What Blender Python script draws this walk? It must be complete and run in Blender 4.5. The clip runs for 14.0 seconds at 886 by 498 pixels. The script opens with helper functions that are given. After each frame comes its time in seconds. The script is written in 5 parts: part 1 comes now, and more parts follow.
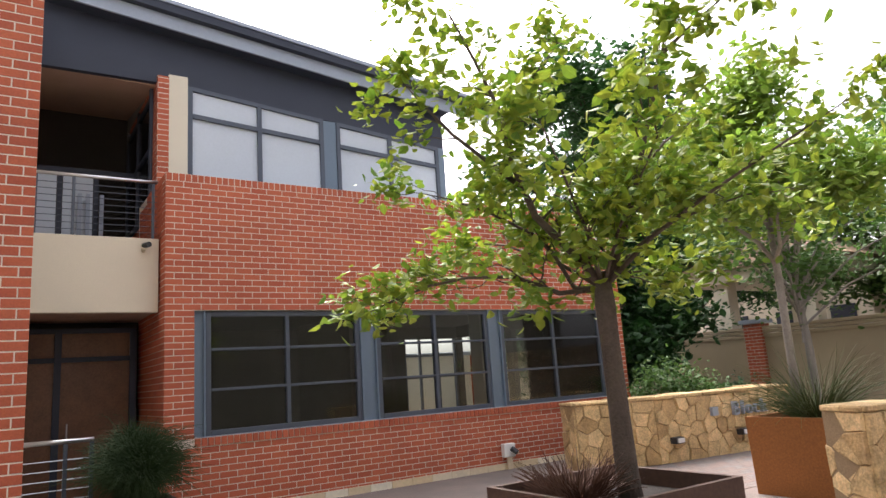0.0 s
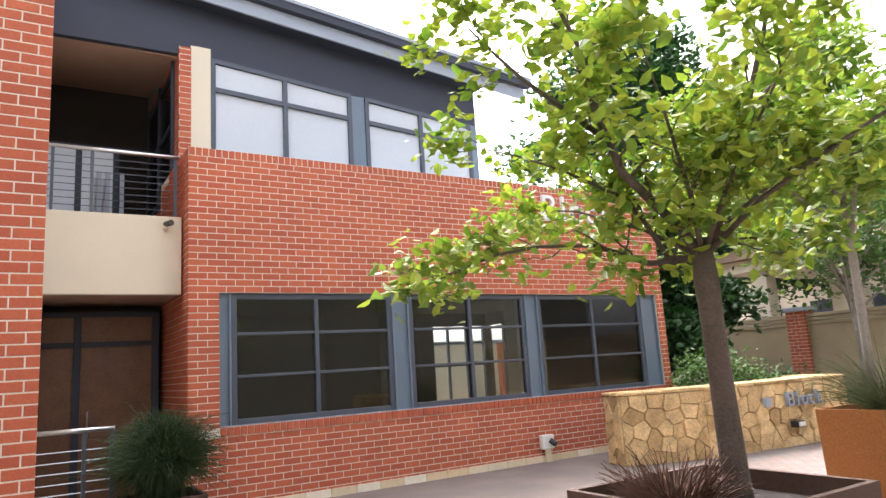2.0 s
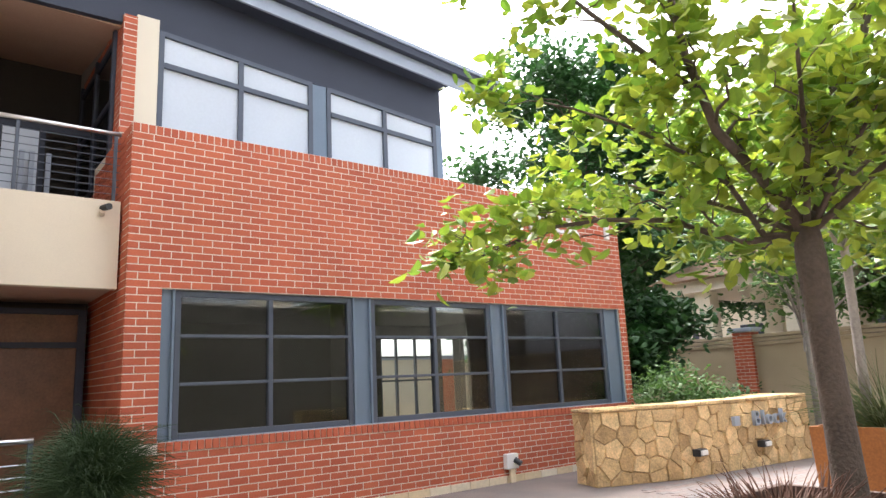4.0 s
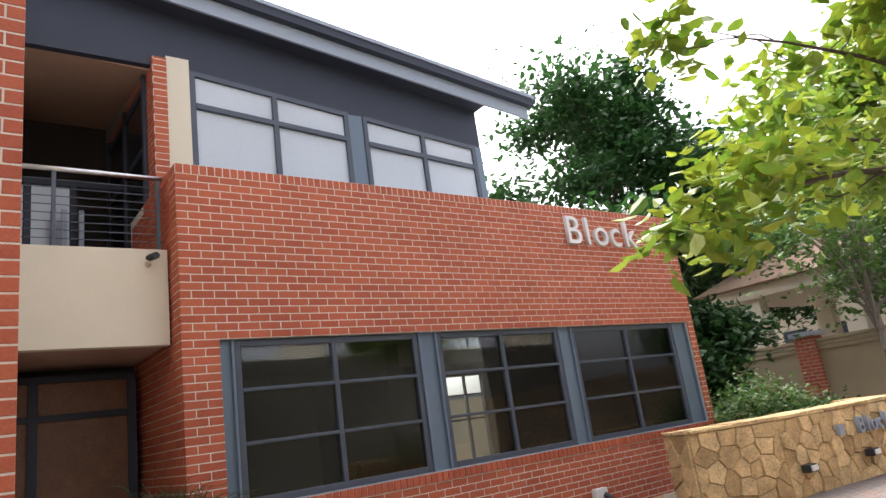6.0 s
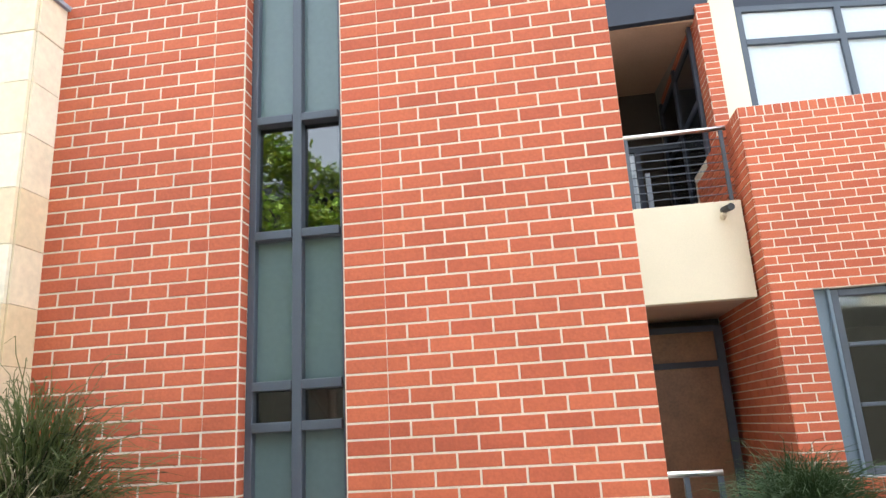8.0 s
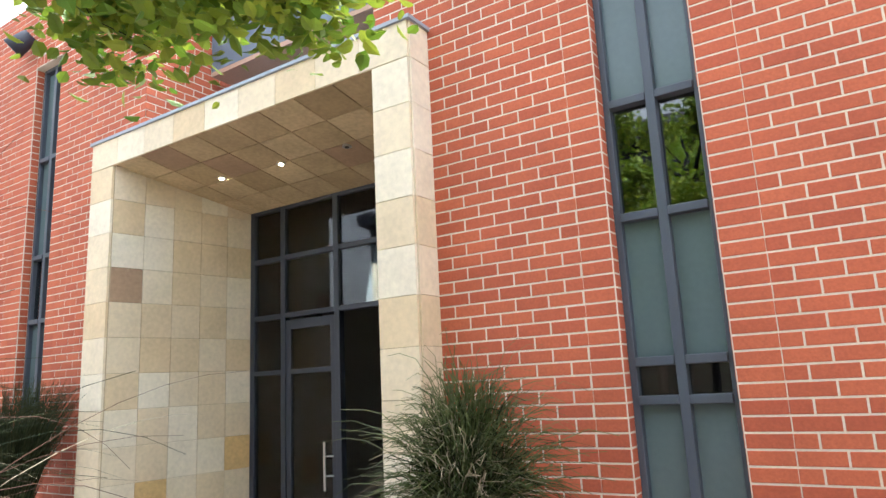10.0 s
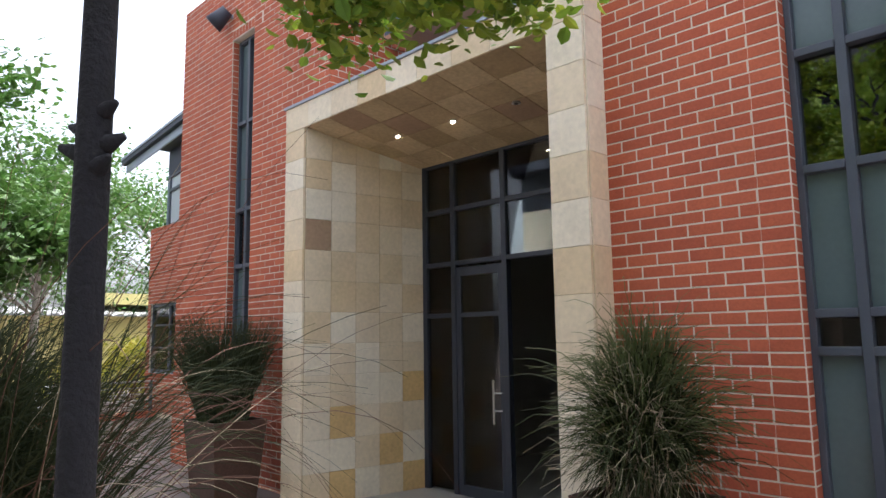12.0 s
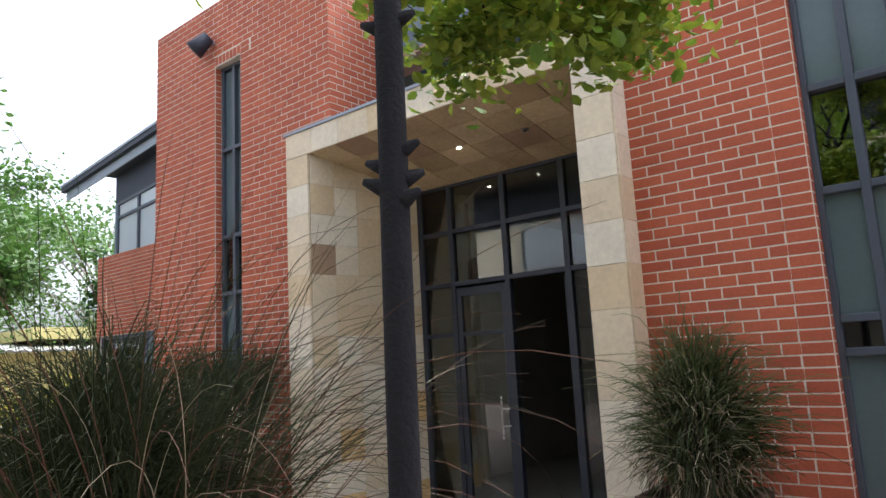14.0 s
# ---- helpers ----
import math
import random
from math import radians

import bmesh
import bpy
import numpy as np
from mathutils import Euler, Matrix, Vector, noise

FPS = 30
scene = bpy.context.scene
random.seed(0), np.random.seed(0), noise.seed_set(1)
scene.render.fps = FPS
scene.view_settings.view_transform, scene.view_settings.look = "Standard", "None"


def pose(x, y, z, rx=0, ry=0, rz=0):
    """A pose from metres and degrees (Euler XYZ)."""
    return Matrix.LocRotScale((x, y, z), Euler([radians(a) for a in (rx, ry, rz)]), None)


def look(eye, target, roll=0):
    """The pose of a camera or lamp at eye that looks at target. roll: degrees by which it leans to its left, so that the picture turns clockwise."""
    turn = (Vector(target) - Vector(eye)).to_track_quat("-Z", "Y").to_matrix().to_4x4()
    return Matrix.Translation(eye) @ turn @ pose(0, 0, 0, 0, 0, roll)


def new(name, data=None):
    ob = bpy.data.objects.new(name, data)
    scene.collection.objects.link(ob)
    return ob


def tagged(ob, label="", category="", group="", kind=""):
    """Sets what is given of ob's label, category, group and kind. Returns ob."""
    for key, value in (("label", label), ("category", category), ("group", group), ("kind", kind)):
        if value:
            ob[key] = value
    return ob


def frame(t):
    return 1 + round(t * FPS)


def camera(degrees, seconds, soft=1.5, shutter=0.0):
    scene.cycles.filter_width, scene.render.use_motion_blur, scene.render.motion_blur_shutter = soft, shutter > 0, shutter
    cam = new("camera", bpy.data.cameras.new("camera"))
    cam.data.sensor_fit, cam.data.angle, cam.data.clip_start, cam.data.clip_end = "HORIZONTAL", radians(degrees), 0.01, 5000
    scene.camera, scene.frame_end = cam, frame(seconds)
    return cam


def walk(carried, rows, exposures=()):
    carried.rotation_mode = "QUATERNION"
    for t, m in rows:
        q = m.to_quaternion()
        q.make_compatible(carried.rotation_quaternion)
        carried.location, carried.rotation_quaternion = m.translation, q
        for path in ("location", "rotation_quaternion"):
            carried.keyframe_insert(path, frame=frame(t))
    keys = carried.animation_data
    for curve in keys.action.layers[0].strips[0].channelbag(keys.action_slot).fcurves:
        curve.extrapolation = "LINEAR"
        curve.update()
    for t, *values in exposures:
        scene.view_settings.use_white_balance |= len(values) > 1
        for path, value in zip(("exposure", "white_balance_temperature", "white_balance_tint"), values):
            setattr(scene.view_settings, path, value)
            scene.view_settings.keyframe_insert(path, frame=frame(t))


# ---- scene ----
cam = camera(66.4, 14.0)
PATH = [
    (0, (0.297, 0.436, 1.587), (1.39, 2.069, 1.959), -3.9),
    (0.5, (0.205, 0.556, 1.569), (1.335, 2.174, 1.896), -2.8),
    (1, (0.216, 0.725, 1.566), (1.261, 2.387, 1.947), -4.7),
    (1.5, (0.298, 0.909, 1.547), (1.278, 2.611, 1.928), -4.9),
    (2, (0.4, 1.094, 1.575), (1.449, 2.761, 1.921), -3.6),
    (4.5, (0.35, 2.382, 1.491), (1.588, 3.898, 1.904), -3.6),
    (5, (0.4, 2.72, 1.513), (1.627, 4.235, 1.957), -5.3),
    (5.5, (0.303, 2.813, 1.524), (1.494, 4.354, 1.979), -5.5),
    (6, (0.207, 2.995, 1.519), (1.394, 4.523, 2.024), -8.1),
    (6.5, (0.147, 3.148, 1.539), (1.211, 4.769, 2.029), -6.4),
    (7, (0.143, 3.275, 1.521), (0.851, 5.063, 2.071), -7.0),
    (7.5, (0.031, 3.256, 1.565), (0.196, 5.168, 2.127), -4.8),
    (8, (-0.042, 3.229, 1.619), (-0.299, 5.145, 2.133), -3.2),
    (8.5, (-0.28, 3.035, 1.765), (-0.757, 4.918, 2.242), -1.7),
    (9, (-0.372, 2.956, 1.815), (-1.101, 4.767, 2.25), -1.9),
    (11.5, (-0.37, 2.596, 1.836), (-1.71, 4.05, 2.135), -1.5),
    (12, (-0.321, 2.458, 1.797), (-1.734, 3.851, 2.054), -0.8),
    (12.5, (-0.291, 2.306, 1.74), (-1.683, 3.707, 2.054), -1.1),
    (13, (-0.317, 2.052, 1.848), (-1.766, 3.414, 2.062), -2.2),
    (13.5, (-0.583, 1.92, 1.814), (-2.026, 3.281, 2.066), -3.1),
    (14, (-0.852, 1.671, 1.793), (-2.089, 3.211, 2.107), -3.1),
]
walk(cam, [(t, look(eye, target, roll)) for t, eye, target, roll in PATH],
     [(0, 1.88, 6500, 16), (1.5, 2.08, 6500, 16), (2, 2.5, 6450, 15), (4.5, 2.62, 6300, 13), (5, 2.42, 6300, 13), (5.5, 2.14, 6350, 14), (6.5, 2.0, 6450, 15), (7, 2.08, 6450, 15),
      (7.5, 2.98, 6150, 5), (9, 3.22, 6150, 4), (11.5, 2.02, 6000, 12), (14, 1.9, 6000, 12)])

# ---- world and light ----
world = bpy.data.worlds.new("world")
scene.world = world
world.use_nodes = True
wn = world.node_tree.nodes
wl = world.node_tree.links
sky = wn.new("ShaderNodeTexSky")
sky.sky_type = "NISHITA"
sky.sun_disc = False
sky.sun_elevation = radians(58)
sky.sun_rotation = radians(20)
sky.air_density, sky.dust_density, sky.ozone_density = 1.0, 6.0, 1.0
soft_sky = wn.new("ShaderNodeHueSaturation")
soft_sky.inputs["Saturation"].default_value = 0.32
wl.new(sky.outputs[0], soft_sky.inputs["Color"])
wl.new(soft_sky.outputs[0], wn["Background"].inputs["Color"])
wn["Background"].inputs["Strength"].default_value = 0.15
sun_data = bpy.data.lights.new("sun", "SUN")
sun_data.energy, sun_data.angle, sun_data.color = 1.0, radians(25), (1.0, 0.97, 0.93)
sun = new("sun", sun_data)
sun.matrix_basis = look((8, 26, 36), (0, 6, 0))

# ---- materials ----


def material(name, color, rough=0.7, metal=0.0, vary=0.25, scale=3.0, fine=60.0, bump=0.25, depth=0.01, source="", tint=None, spread=0.5):
    """Two scales of noise over a base colour; source 'object' or 'island' varies each piece."""
    m = bpy.data.materials.new(name)
    m.use_nodes = True
    n, l = m.node_tree.nodes, m.node_tree.links
    b = n["Principled BSDF"]
    b.inputs["Roughness"].default_value = rough
    b.inputs["Metallic"].default_value = metal
    geo = n.new("ShaderNodeNewGeometry")
    big, small = n.new("ShaderNodeTexNoise"), n.new("ShaderNodeTexNoise")
    big.inputs["Scale"].default_value, small.inputs["Scale"].default_value = scale, fine
    big.inputs["Detail"].default_value, small.inputs["Detail"].default_value = 4, 3
    l.new(geo.outputs["Position"], big.inputs["Vector"])
    l.new(geo.outputs["Position"], small.inputs["Vector"])
    add = n.new("ShaderNodeMath")
    add.operation = "ADD"
    l.new(big.outputs[0], add.inputs[0])
    l.new(small.outputs[0], add.inputs[1])
    mp = n.new("ShaderNodeMapRange")
    mp.inputs["From Min"].default_value, mp.inputs["From Max"].default_value = 0.6, 1.4
    mp.inputs["To Min"].default_value, mp.inputs["To Max"].default_value = 1 - vary, 1 + vary
    l.new(add.outputs[0], mp.inputs["Value"])
    base = n.new("ShaderNodeMix")
    base.data_type = "RGBA"
    base.inputs["A"].default_value = (*color, 1)
    base.inputs["B"].default_value = (*(tint or color), 1)
    base.inputs["Factor"].default_value = 0
    if source:
        if source == "object":
            out = n.new("ShaderNodeObjectInfo").outputs["Random"]
        else:
            out = geo.outputs["Random Per Island"]
        p = n.new("ShaderNodeMath")
        p.operation = "MULTIPLY"
        p.inputs[1].default_value = spread * 2
        l.new(out, p.inputs[0])
        p.use_clamp = True
        l.new(p.outputs[0], base.inputs["Factor"])
    elif tint:
        l.new(big.outputs[0], base.inputs["Factor"])
    mul = n.new("ShaderNodeVectorMath")
    mul.operation = "SCALE"
    l.new(base.outputs["Result"], mul.inputs[0])
    l.new(mp.outputs[0], mul.inputs["Scale"])
    l.new(mul.outputs[0], b.inputs["Base Color"])
    if bump:
        bp = n.new("ShaderNodeBump")
        bp.inputs["Strength"].default_value, bp.inputs["Distance"].default_value = bump, depth
        l.new(small.outputs[0], bp.inputs["Height"])
        l.new(bp.outputs[0], b.inputs["Normal"])
    return m


def leaf_material(name, color, tint, rough=0.5):
    m = material(name, color, rough, 0, 0.3, 1.2, 20, 0, source="island", tint=tint)
    n, l = m.node_tree.nodes, m.node_tree.links
    b = n["Principled BSDF"]
    tr = n.new("ShaderNodeBsdfTranslucent")
    mix = n.new("ShaderNodeMixShader")
    mix.inputs[0].default_value = 0.38
    src = b.inputs["Base Color"].links[0].from_socket
    l.new(src, tr.inputs["Color"])
    l.new(b.outputs[0], mix.inputs[1])
    l.new(tr.outputs[0], mix.inputs[2])
    l.new(mix.outputs[0], n["Material Output"].inputs["Surface"])
    return m


def glass(name, color, gloss_ior=1.5):
    """A thin pane: clear straight through, with a mirror coat that grows towards grazing angles."""
    m = bpy.data.materials.new(name)
    m.use_nodes = True
    n, l = m.node_tree.nodes, m.node_tree.links
    tr, gl, fr, mix = (n.new(k) for k in ("ShaderNodeBsdfTransparent", "ShaderNodeBsdfGlossy", "ShaderNodeFresnel", "ShaderNodeMixShader"))
    tr.inputs["Color"].default_value = (*color, 1)
    gl.inputs["Roughness"].default_value = 0.02
    fr.inputs["IOR"].default_value = gloss_ior
    l.new(fr.outputs[0], mix.inputs[0])
    l.new(tr.outputs[0], mix.inputs[1])
    l.new(gl.outputs[0], mix.inputs[2])
    l.new(mix.outputs[0], n["Material Output"].inputs["Surface"])
    return m


RED, RED2 = (0.475, 0.117, 0.052), (0.385, 0.084, 0.039)
M_BRICK = material("brick_single", RED, 0.8, 0, 0.20, 1.6, 70, 0.4, 0.004, "object", RED2)
M_BRICKS = material("brick_field", RED, 0.8, 0, 0.20, 1.6, 70, 0.4, 0.004, "island", RED2)
M_MORTAR = material("mortar", (0.66, 0.59, 0.49), 0.95, 0, 0.15, 2, 90, 0.4, 0.003)
M_STONE = material("sandstone_tile", (0.76, 0.69, 0.55), 0.7, 0, 0.14, 2.2, 25, 0.2, 0.003, "object", (0.64, 0.50, 0.31))
M_STONEG = material("sandstone_joint", (0.40, 0.32, 0.21), 0.9, 0, 0.15, 3, 60, 0.2)
M_RUBBLE = material("rubble_stone", (0.74, 0.53, 0.27), 0.85, 0, 0.45, 5.5, 38, 0.9, 0.016, "object", (0.42, 0.27, 0.12))
M_RUBBLEJ = material("rubble_joint", (0.30, 0.21, 0.12), 0.95, 0, 0.2, 5, 60, 0.4)
M_STEEL = material("window_steel", (0.06, 0.072, 0.095), 0.45, 0, 0.1, 3, 80, 0.05, 0.002)
M_PANEL = material("blue_grey_panel", (0.13, 0.175, 0.225), 0.5, 0, 0.08, 2, 60, 0.04, 0.002)
M_NAVY = material("navy_board", (0.024, 0.029, 0.046), 0.6, 0, 0.12, 2, 50, 0.1, 0.003)
M_FASCIA = material("grey_fascia", (0.30, 0.34, 0.40), 0.5, 0, 0.08, 2, 50, 0.05, 0.002)
M_CREAM = material("cream_plaster", (0.66, 0.59, 0.46), 0.9, 0, 0.07, 1.2, 120, 0.25, 0.003)
# Cream plaster with the trees' shade put into its darker colour.
M_WALLCREAM = material("tree_shaded_plaster", (0.40, 0.32, 0.205), 0.95, 0, 0.16, 0.8, 60, 0.3, 0.004)
M_BROWN = material("loggia_ceiling", (0.46, 0.30, 0.22), 0.8, 0, 0.12, 1.5, 40, 0.1)
M_WOOD = material("brown_door_wood", (0.15, 0.064, 0.028), 0.45, 0, 0.35, 4, 40, 0.15, 0.002)
M_CHROME = material("brushed_steel", (0.62, 0.62, 0.62), 0.28, 1.0, 0.06, 5, 120, 0.03, 0.001)
M_CORTEN = material("corten_steel", (0.33, 0.125, 0.028), 0.85, 0, 0.3, 2.2, 45, 0.3, 0.003, tint=(0.22, 0.075, 0.018))
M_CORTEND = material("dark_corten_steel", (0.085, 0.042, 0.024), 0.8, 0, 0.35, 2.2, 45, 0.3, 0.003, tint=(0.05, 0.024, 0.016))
M_SOIL = material("dark_soil", (0.018, 0.013, 0.010), 0.95, 0, 0.4, 8, 60, 0.8, 0.02)
M_BARK = material("bark", (0.085, 0.063, 0.047), 0.9, 0, 0.35, 9, 60, 0.7, 0.01)
M_BARKG = material("grey_bark", (0.26, 0.23, 0.20), 0.9, 0, 0.3, 7, 60, 0.6, 0.01)
M_TWIG = material("dry_twig", (0.20, 0.15, 0.09), 0.85, 0, 0.3, 4, 40, 0.1)
M_LEAF = leaf_material("leaf_bright", (0.105, 0.215, 0.018), (0.31, 0.365, 0.036))
M_LEAFY = leaf_material("leaf_yellow", (0.27, 0.37, 0.05), (0.17, 0.31, 0.04))
M_LEAFD = leaf_material("leaf_dark", (0.02, 0.07, 0.016), (0.04, 0.11, 0.025))
M_LEAFM = leaf_material("leaf_mid", (0.06, 0.145, 0.025), (0.10, 0.18, 0.04))
M_GOLD = leaf_material("leaf_gold", (0.42, 0.36, 0.03), (0.30, 0.33, 0.03))
M_REED = leaf_material("reed", (0.075, 0.115, 0.03), (0.16, 0.17, 0.065))
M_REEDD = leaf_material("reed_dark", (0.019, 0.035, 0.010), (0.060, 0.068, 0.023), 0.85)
M_FEATHER = leaf_material("feathery_green", (0.026, 0.060, 0.018), (0.055, 0.095, 0.032), 0.7)
M_DRY = material("pale_dry_stem", (0.36, 0.30, 0.20), 0.85, 0, 0.3, 4, 40, 0.1)
M_RUSSET = material("russet_stem", (0.10, 0.045, 0.025), 0.8, 0, 0.3, 4, 40, 0.1)
M_GLASS = glass("window_glass", (0.80, 0.84, 0.82), 1.55)
M_SLOT = glass("slot_glass", (0.30, 0.33, 0.32), 2.2)
# Upper panes: the sky's pale reflection is put into this colour.
M_PALEPANE = material("pale_pane", (0.50, 0.54, 0.58), 0.12, 0, 0.05, 0.8, 30, 0)
M_SPAN = material("spandrel_glass", (0.10, 0.142, 0.15), 0.2, 0, 0.07, 1.5, 30, 0)
M_SHADEGLASS = material("shade_glass", (0.012, 0.014, 0.018), 0.1, 0, 0.1, 1, 30, 0)
# Unlit-room gloom is put into the colour: near-black walls and ceilings.
M_GLOOM = material("painted_gloom", (0.045, 0.038, 0.032), 0.9, 0, 0.15, 1, 40, 0.1)
M_FOYER = material("foyer_plaster", (0.26, 0.24, 0.21), 0.85, 0, 0.1, 1, 40, 0.1)
M_OPPOSITE = material("reflection_dark", (0.075, 0.07, 0.055), 0.9, 0, 0.3, 0.6, 40, 0.2)
M_INFLOOR = material("interior_tile", (0.34, 0.32, 0.29), 0.35, 0, 0.1, 2, 30, 0.02)
M_WHITE = material("white_paint", (0.75, 0.73, 0.69), 0.7, 0, 0.05, 2, 60, 0.05)
M_BLACK = material("black_plastic", (0.02, 0.02, 0.022), 0.5, 0, 0.1, 5, 60, 0.05)
M_LETTER = material("pale_metal_letter", (0.72, 0.71, 0.68), 0.45, 0.2, 0.06, 5, 60, 0.03)
M_ROOF = material("tile_roof", (0.30, 0.20, 0.13), 0.85, 0, 0.25, 3, 30, 0.4, 0.01)
M_TIN = material("corrugated_tin", (0.55, 0.54, 0.52), 0.5, 0.3, 0.1, 2, 40, 0.05)
M_OLIVE = material("yellow_plaster", (0.50, 0.44, 0.18), 0.9, 0, 0.1, 1, 60, 0.15)
M_PAVER = material("grey_paver", (0.18, 0.162, 0.15), 0.9, 0, 0.2, 5, 60, 0.4, 0.004, "object", (0.22, 0.145, 0.115), 0.35)
M_GROUND = material("paved_ground", (0.17, 0.15, 0.135), 0.95, 0, 0.25, 1.5, 50, 0.5, 0.006, tint=(0.21, 0.16, 0.135))
M_GLOW = bpy.data.materials.new("lamp_glow")
M_GLOW.use_nodes = True
M_GLOW.node_tree.nodes["Principled BSDF"].inputs["Emission Color"].default_value = (1, 0.86, 0.6, 1)
M_GLOW.node_tree.nodes["Principled BSDF"].inputs["Emission Strength"].default_value = 12

# ---- mesh helpers ----


def box(bm, x0, y0, z0, x1, y1, z1, bevel=0.0):
    x0, x1, y0, y1, z0, z1 = min(x0, x1), max(x0, x1), min(y0, y1), max(y0, y1), min(z0, z1), max(z0, z1)
    v = [bm.verts.new((x, y, z)) for x in (x0, x1) for y in (y0, y1) for z in (z0, z1)]
    f = [bm.faces.new([v[i] for i in q]) for q in ((0, 1, 3, 2), (4, 6, 7, 5), (0, 4, 5, 1), (2, 3, 7, 6), (0, 2, 6, 4), (1, 5, 7, 3))]
    if bevel:
        edges = list({e for k in f for e in k.edges})
        bmesh.ops.bevel(bm, geom=edges, offset=bevel, segments=2, affect="EDGES", profile=0.5)
    return v


def prism(bm, low, high):
    """A solid between two rings of points with the same count."""
    a, b = [bm.verts.new(p) for p in low], [bm.verts.new(p) for p in high]
    k = len(a)
    bm.faces.new(a[::-1])
    bm.faces.new(b)
    for i in range(k):
        bm.faces.new((a[i], a[(i + 1) % k], b[(i + 1) % k], b[i]))


def tube(bm, pts, radii, n=6):
    pts = [Vector(p) for p in pts]
    rings = []
    for i, p in enumerate(pts):
        d = (pts[min(i + 1, len(pts) - 1)] - pts[max(i - 1, 0)]).normalized()
        side = d.cross(Vector((0.31, 0.77, 0.55))).normalized()
        up = d.cross(side)
        rings.append([bm.verts.new(p + radii[i] * (math.cos(2 * math.pi * k / n) * side + math.sin(2 * math.pi * k / n) * up)) for k in range(n)])
    for a, b in zip(rings, rings[1:]):
        for k in range(n):
            bm.faces.new((a[k], a[(k + 1) % n], b[(k + 1) % n], b[k]))
    bm.faces.new(rings[0][::-1])
    bm.faces.new(rings[-1])


def mesh_of(name, bm, mat):
    bmesh.ops.recalc_face_normals(bm, faces=bm.faces[:])
    me = bpy.data.meshes.new(name)
    bm.to_mesh(me)
    bm.free()
    me.materials.append(mat)
    return me


def part(name, bm, mat, parent=None, label="", smooth=False):
    me = mesh_of(name, bm, mat)
    if smooth:
        me.polygons.foreach_set("use_smooth", [True] * len(me.polygons))
    ob = new(name, me)
    if parent:
        ob.parent = parent
        ob.matrix_parent_inverse = parent.matrix_basis.inverted()
    if label:
        tagged(ob, label)
    return ob


def soup(name, verts, faces, mat, parent=None, label="", kind=""):
    me = bpy.data.meshes.new(name)
    me.from_pydata(verts, [], faces)
    me.materials.append(mat)
    ob = new(name, me)
    if parent:
        ob.parent = parent
        ob.matrix_parent_inverse = parent.matrix_basis.inverted()
    return tagged(ob, label, kind=kind)


def boxpart(name, dims, mat, parent=None, label="", bevel=0.0):
    bm = bmesh.new()
    box(bm, *dims, bevel=bevel)
    return part(name, bm, mat, parent, label)


def thing(name, label, category, place=(0, 0, 0), group="", kind=""):
    ob = new(name)
    ob.empty_display_size = 0.1
    ob.matrix_basis = Matrix.Translation(place)
    return tagged(ob, label, category, group, kind)


MID = -10.1  # the front is symmetric: x and MID - x


def mirrored(x):
    return MID - x


# ---- brick walls ----
COURSE, LENGTH, JOINT, LATTICE = 0.0856, 0.235, 0.0115, 2.70
BRICK_CACHE = {}
PIECES = []  # brick jobs, run at the end of the file


def brick_shape(length, height):
    """Corner points and faces of a brick in its own frame: u along, d out of the wall, z up."""
    h, k, c, p, b = length / 2, height / 2, 0.003, 0.004, -0.01
    v = [(-h, b, -k), (h, b, -k), (h, b, k), (-h, b, k), (-h, p - c, -k), (h, p - c, -k), (h, p - c, k), (-h, p - c, k),
         (-h + c, p, -k + c), (h - c, p, -k + c), (h - c, p, k - c), (-h + c, p, k - c)]
    f = []
    for s in (0, 4):
        f += [(s + i, s + (i + 1) % 4, s + 4 + (i + 1) % 4, s + 4 + i) for i in range(4)]
    return v, f + [(8, 9, 10, 11)]


def rows_of(u0, u1, z0, z1, holes, stack=0.0, start=0.0):
    """Bricks (centre u, centre z, length, height) of a stretcher bond with openings."""
    out = []
    for k in range(math.floor((z0 - LATTICE) / COURSE), math.ceil((z1 - LATTICE) / COURSE)):
        lo, hi = max(LATTICE + k * COURSE + JOINT / 2, z0), min(LATTICE + (k + 1) * COURSE - JOINT / 2, z1)
        if hi - lo < 0.02:
            continue
        spans = [(u0, u1)]
        for a0, a1, b0, b1 in holes:
            if b0 < (lo + hi) / 2 < b1:
                spans = [s for x, y in spans for s in ((x, min(y, a0)), (max(x, a1), y)) if s[1] - s[0] > 0.02]
        pitch = stack or LENGTH
        shift = 0.0 if stack else start + (k % 2) * LENGTH / 2
        for x, y in spans:
            i = math.floor((x - u0 - shift) / pitch)
            run = []
            while u0 + shift + i * pitch < y - 0.02:
                a, b = max(u0 + shift + i * pitch + JOINT / 2, x), min(u0 + shift + (i + 1) * pitch - JOINT / 2, y)
                if b - a > 0.002:
                    run.append([a, b])
                i += 1
            if len(run) > 1 and run[0][1] - run[0][0] < 0.06:
                first = run.pop(0)[0]
                run[0][0] = first
            if len(run) > 1 and run[-1][1] - run[-1][0] < 0.06:
                last = run.pop()[1]
                run[-1][1] = last
            out += [((a + b) / 2, (lo + hi) / 2, b - a, hi - lo) for a, b in run]
    return out


def rowlock(u0, u1, z0, z1):
    n = round((u1 - u0) / 0.085)
    w = (u1 - u0) / n
    return [(u0 + (i + 0.5) * w, (z0 + z1) / 2, w - JOINT, z1 - z0 - 0.006) for i in range(n)]


def lay(parent, bricks, origin, yaw, nearest=None):
    """Bricks on a face: those in the stretch nearest=(u0, u1, z0, z1) are single pieces, the rest one field."""
    PIECES.append((parent, bricks, origin, yaw, nearest))


